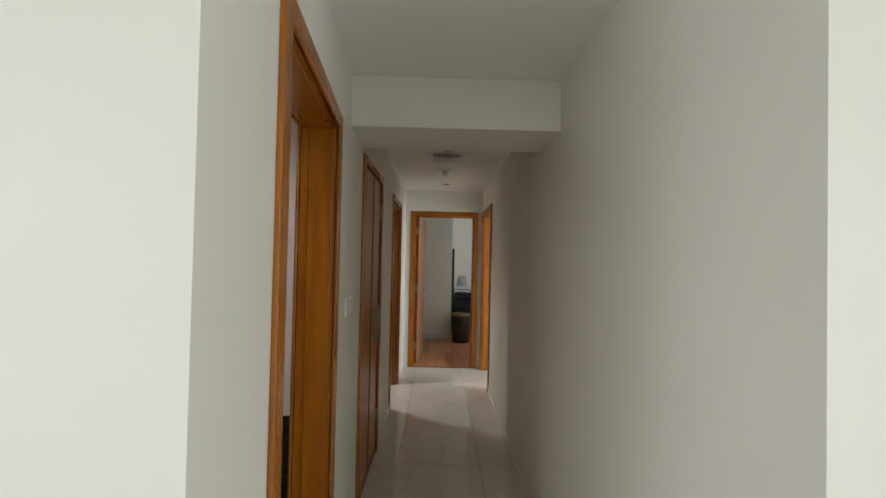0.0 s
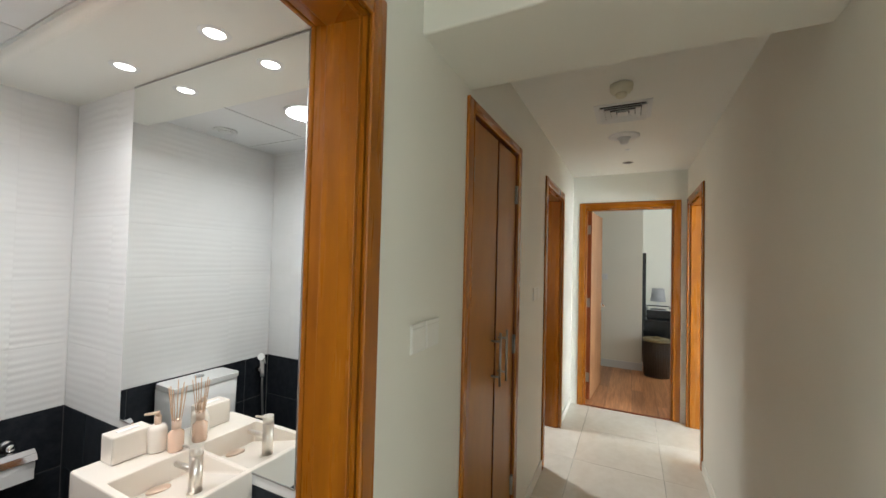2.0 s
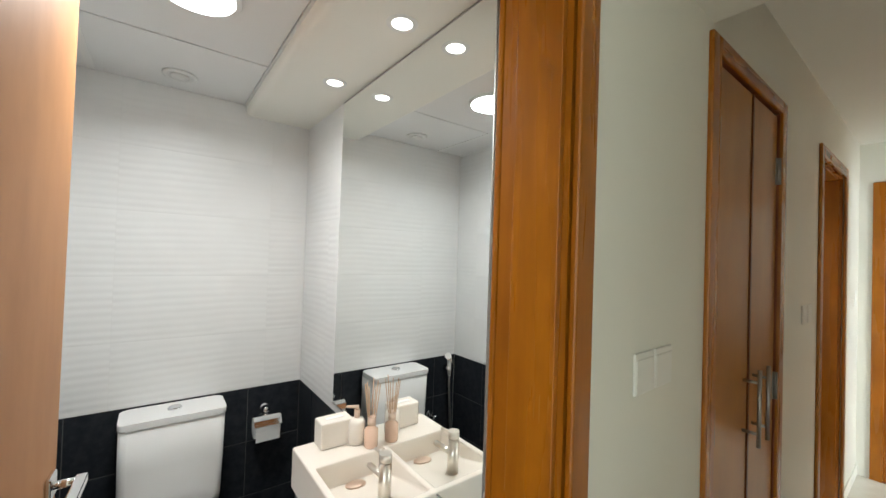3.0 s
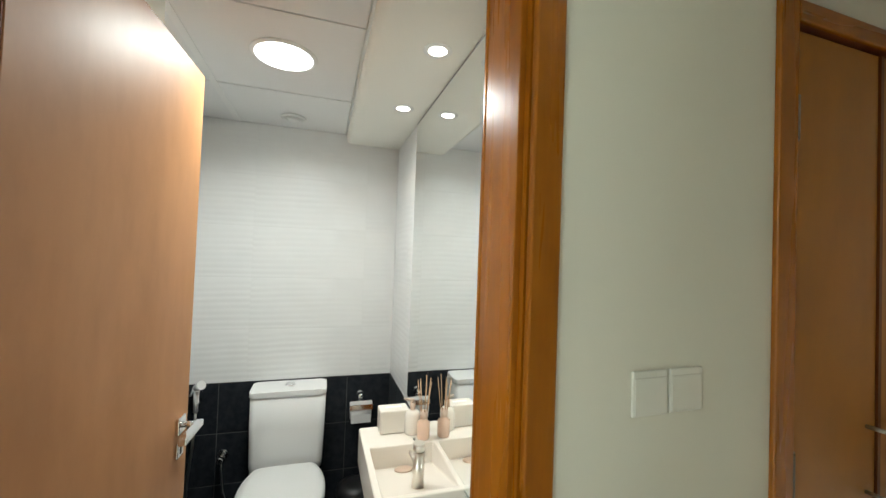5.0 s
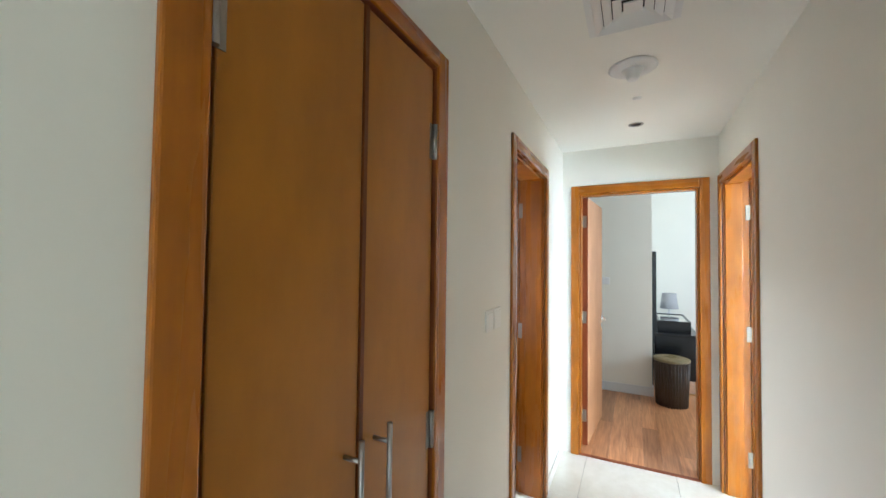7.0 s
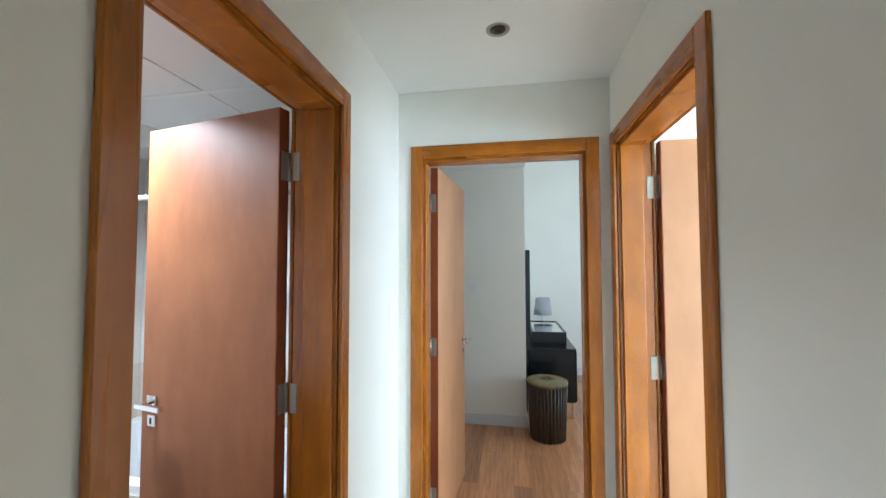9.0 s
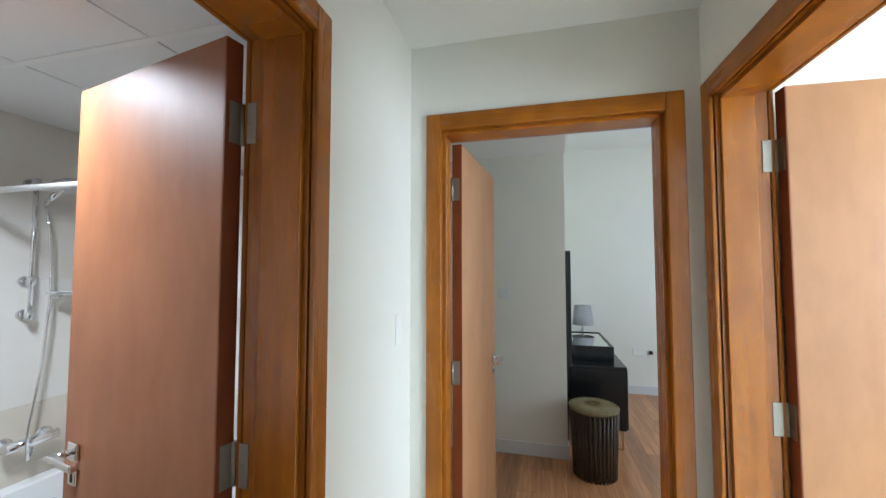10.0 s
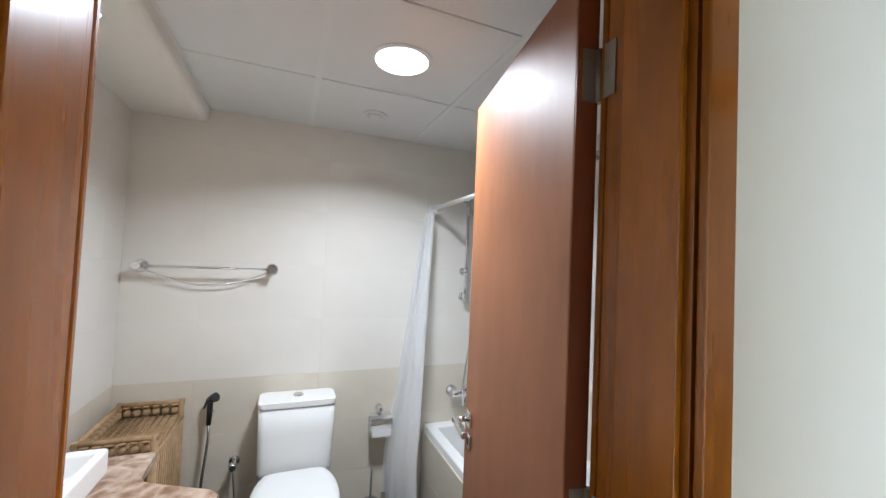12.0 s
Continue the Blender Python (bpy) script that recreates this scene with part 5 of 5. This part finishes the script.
for k in range(3):
    for z0, z1 in ((0.175, 0.415), (0.421, 0.660)):
        d_ = part("drawer_front", box(0.440, 0.456, 0.01 + k * 0.412, 0.416 + k * 0.412, z0, z1, 0.002), M_LACQUER, dr)
        part("drawer_pull", box(0.456, 0.468, 0.15 + k * 0.412, 0.27 + k * 0.412, z1 - 0.03, z1 - 0.022, 0.001), M_BRASS, d_)
for y in (0.03, 1.20):
    bm = bmesh.new()
    add_box(bm, 0.02, 0.035, y, y + 0.015, 0, 0.165)
    add_box(bm, 0.405, 0.420, y, y + 0.015, 0, 0.165)
    add_box(bm, 0.035, 0.405, y, y + 0.015, 0, 0.015)
    part("leg_frame", bm, M_BRASS, dr, "brass sled leg")
up = thing("vanity_tray", "raised black jewellery box with a glass lid on the dresser", "jewellery box", pose(0.70, 7.48, 0.6885))
part("body", box(0.0, 0.345, 0.0, 0.80, 0, 0.115, 0.003), M_LACQUER, up)
part("lid_glass", box(0.02, 0.325, 0.02, 0.78, 0.116, 0.119), M_MIRROR, up, "mirror-like glass lid")
bm = bmesh.new()
for a in ((0.0, 0.345, 0.0, 0.02), (0.0, 0.345, 0.78, 0.80), (0.0, 0.02, 0.02, 0.78), (0.325, 0.345, 0.02, 0.78)):
    add_box(bm, *a, 0.115, 0.127)
part("rim", bm, M_LACQUER, up)
mr = thing("leaning_mirror", "tall black framed mirror against the wall above the dresser", "mirror", pose(0.624, 7.17, 0.0))
part("frame", box(0.010, 0.045, 0.0, 0.03, 0.69, 1.655, 0.003), M_LACQUER, mr)
part("frame", box(0.010, 0.045, 1.05, 1.08, 0.69, 1.655, 0.003), M_LACQUER, mr)
part("frame", box(0.010, 0.045, 0.03, 1.05, 1.625, 1.655, 0.003), M_LACQUER, mr)
part("frame", box(0.010, 0.045, 0.03, 1.05, 0.69, 0.72, 0.003), M_LACQUER, mr)
part("glass", box(0.014, 0.030, 0.03, 1.05, 0.72, 1.625), M_MIRROR, mr)
part("back_panel", box(0.002, 0.010, 0.0, 1.08, 0.10, 1.655), M_LACQUER, mr)
def fabric(name, c):
    m, n, l, b = mat(name, c, 0.9)
    v = coords(n, l, (1, 1, 1))
    bump(n, l, b, noise_tex(n, l, v, 400, 2), 0.2, 0.001)
    l.new(ramp(n, l, noise_tex(n, l, v, 12, 3), [(0.3, tuple(x * 0.9 for x in c)), (0.7, c)]), b.inputs["Base Color"])
    return m


M_SHADE = fabric("grey_lampshade", (0.42, 0.41, 0.41))
lp = thing("table_lamp", "small table lamp with a grey fabric shade and glass foot", "table lamp", pose(0.89, 8.42, 0.6885))
part("foot", lathe([(0.055, 0), (0.058, 0.008), (0.03, 0.014), (0.018, 0.03), (0.04, 0.06), (0.045, 0.085), (0.03, 0.115), (0.012, 0.13), (0.010, 0.20)], 28), M_CERAMIC, lp, "white glass foot")
part("shade", lathe([(0.115, 0.185), (0.117, 0.186), (0.088, 0.40), (0.086, 0.40)], 32), M_SHADE, lp, "grey tapered fabric shade")
so = thing("wall_socket", "white double socket low on the far bedroom wall", "socket", pose(1.66, 8.9, 0.50))
part("plate", box(-0.16, 0.0, -0.009, -0.0005, -0.043, 0.043, 0.003), M_SWITCH, so)
part("plug", box(0.02, 0.055, -0.04, -0.0005, -0.02, 0.02, 0.004), M_RUBBER, so)
ws = thing("light_switch", "white rocker switch on the bedroom wall", "light switch", pose(0.13, 7.07, 1.30))
part("plate", box(-0.043, 0.043, -0.009, -0.0005, -0.043, 0.043, 0.003), M_WHITE, ws)
part("rocker_key", box(-0.030, 0.030, -0.013, -0.009, -0.032, 0.032, 0.002), M_WHITE, ws)

# laundry basket of dark wicker
M_DWICKER = wood("dark_wicker", (0.022, 0.014, 0.009), (0.115, 0.082, 0.055), 0.28, (20, 20, 20))
M_LIDW = wood("lid_wicker", (0.14, 0.11, 0.05), (0.32, 0.26, 0.13), 0.40, (20, 20, 20))
lb = thing("laundry_basket", "round dark wicker laundry basket with a lighter lid", "laundry basket", pose(0.795, 6.90, 0))
part("liner", lathe([(0.130, 0.005), (0.146, 0.02), (0.156, 0.46), (0.150, 0.462)], 40), M_DWICKER, lb)
for k in range(34):
    a = 2 * math.pi * k / 34
    part("stake", cyl((0.147 * math.cos(a), 0.147 * math.sin(a), 0.0), (0.166 * math.cos(a), 0.166 * math.sin(a), 0.468), 0.0075, seg=6), M_DWICKER, lb)
bm = bmesh.new()
for k in range(30):
    z = 0.012 + 0.45 * k / 29
    r0 = 0.144 + 0.018 * z / 0.468
    n = 68
    ring = [(Vector(((r0 + 0.006 * math.cos(math.pi * (i + k))) * math.cos(2 * math.pi * i / n), (r0 + 0.006 * math.cos(math.pi * (i + k))) * math.sin(2 * math.pi * i / n), z))) for i in range(n)]
    for i in range(n):
        add_cyl(bm, ring[i], ring[(i + 1) % n], 0.0048, seg=4, caps=False)
part("weave", bm, M_DWICKER, lb)
lid = part("lid", lathe([(0.168, 0.468), (0.174, 0.476), (0.172, 0.490), (0.12, 0.502), (0.01, 0.507)], 44), M_LIDW, lb, "lighter grey-brown woven lid")
bm = bmesh.new()
for k in range(14):
    r0 = 0.172 - 0.012 * k
    z = 0.490 + 0.016 * (k / 13)
    if r0 < 0.01:
        break
    n = 48
    for i in range(n):
        p0, p1 = [(r0 * math.cos(2 * math.pi * (i + e) / n), r0 * math.sin(2 * math.pi * (i + e) / n), z + 0.003 * math.cos(math.pi * (i + e + k))) for e in (0, 1)]
        add_cyl(bm, p0, p1, 0.0052, seg=4, caps=False)
part("lid_weave", bm, M_LIDW, lid)
part("lid_loop", tube([(0.03 * math.cos(math.pi * i / 8), 0, 0.505 + 0.022 * math.sin(math.pi * i / 8)) for i in range(9)], 0.006, 8), M_LIDW, lid)

# ---- floors, piece by piece ----
fl = thing("floor_tiles", "polished cream marble floor tiles", "floor", kind="structure")
lay(fl, "marble_tile", plane_frame((LB, 0.73, -0.010), (1, 0, 0), (0, 1, 0)), RB - LB, EY + 0.02 - 0.73, 0.60, 0.60, 0.010, M_MARBLE, 0.0015, 0.36, 0.37)
lo_ = thing("floor_lobby_tiles", "polished cream marble floor tiles of the lobby", "floor", kind="structure")
lay(lo_, "marble_tile", plane_frame((-2.2, -3.0, -0.010), (1, 0, 0), (0, 1, 0)), 5.8, 3.73, 0.60, 0.60, 0.010, M_MARBLE, 0.0015)
ro = thing("floor_room_tiles", "cream marble floor tiles of the side room", "floor", kind="structure")
lay(ro, "marble_tile", plane_frame((RB, 2.44, -0.010), (1, 0, 0), (0, 1, 0)), 2.49, 2.86, 0.60, 0.60, 0.010, M_MARBLE, 0.0015)
fbp = thing("floor_planks", "reddish brown laminate planks of the bedroom", "floor", kind="structure")
lay(fbp, "plank", plane_frame((2.62, EY + 0.025, -0.010), (0, 1, 0), (-1, 0, 0)), 3.6, 24 * 0.125, 1.22, 0.125, 0.010, M_LAM, 0.0008, stagger=0.37)
lay(fbp, "plank", plane_frame((-0.38, EB, -0.010), (0, 1, 0), (-1, 0, 0)), 3.45, 1.21, 1.22, 0.125, 0.010, M_LAM, 0.0008, stagger=0.37)
structure("door_threshold", box(ED[0], ED[1], EY - 0.005, EY + 0.030, -0.002, 0.006, 0.002), M_EDGE, "dark reddish wooden threshold strip", "trim")
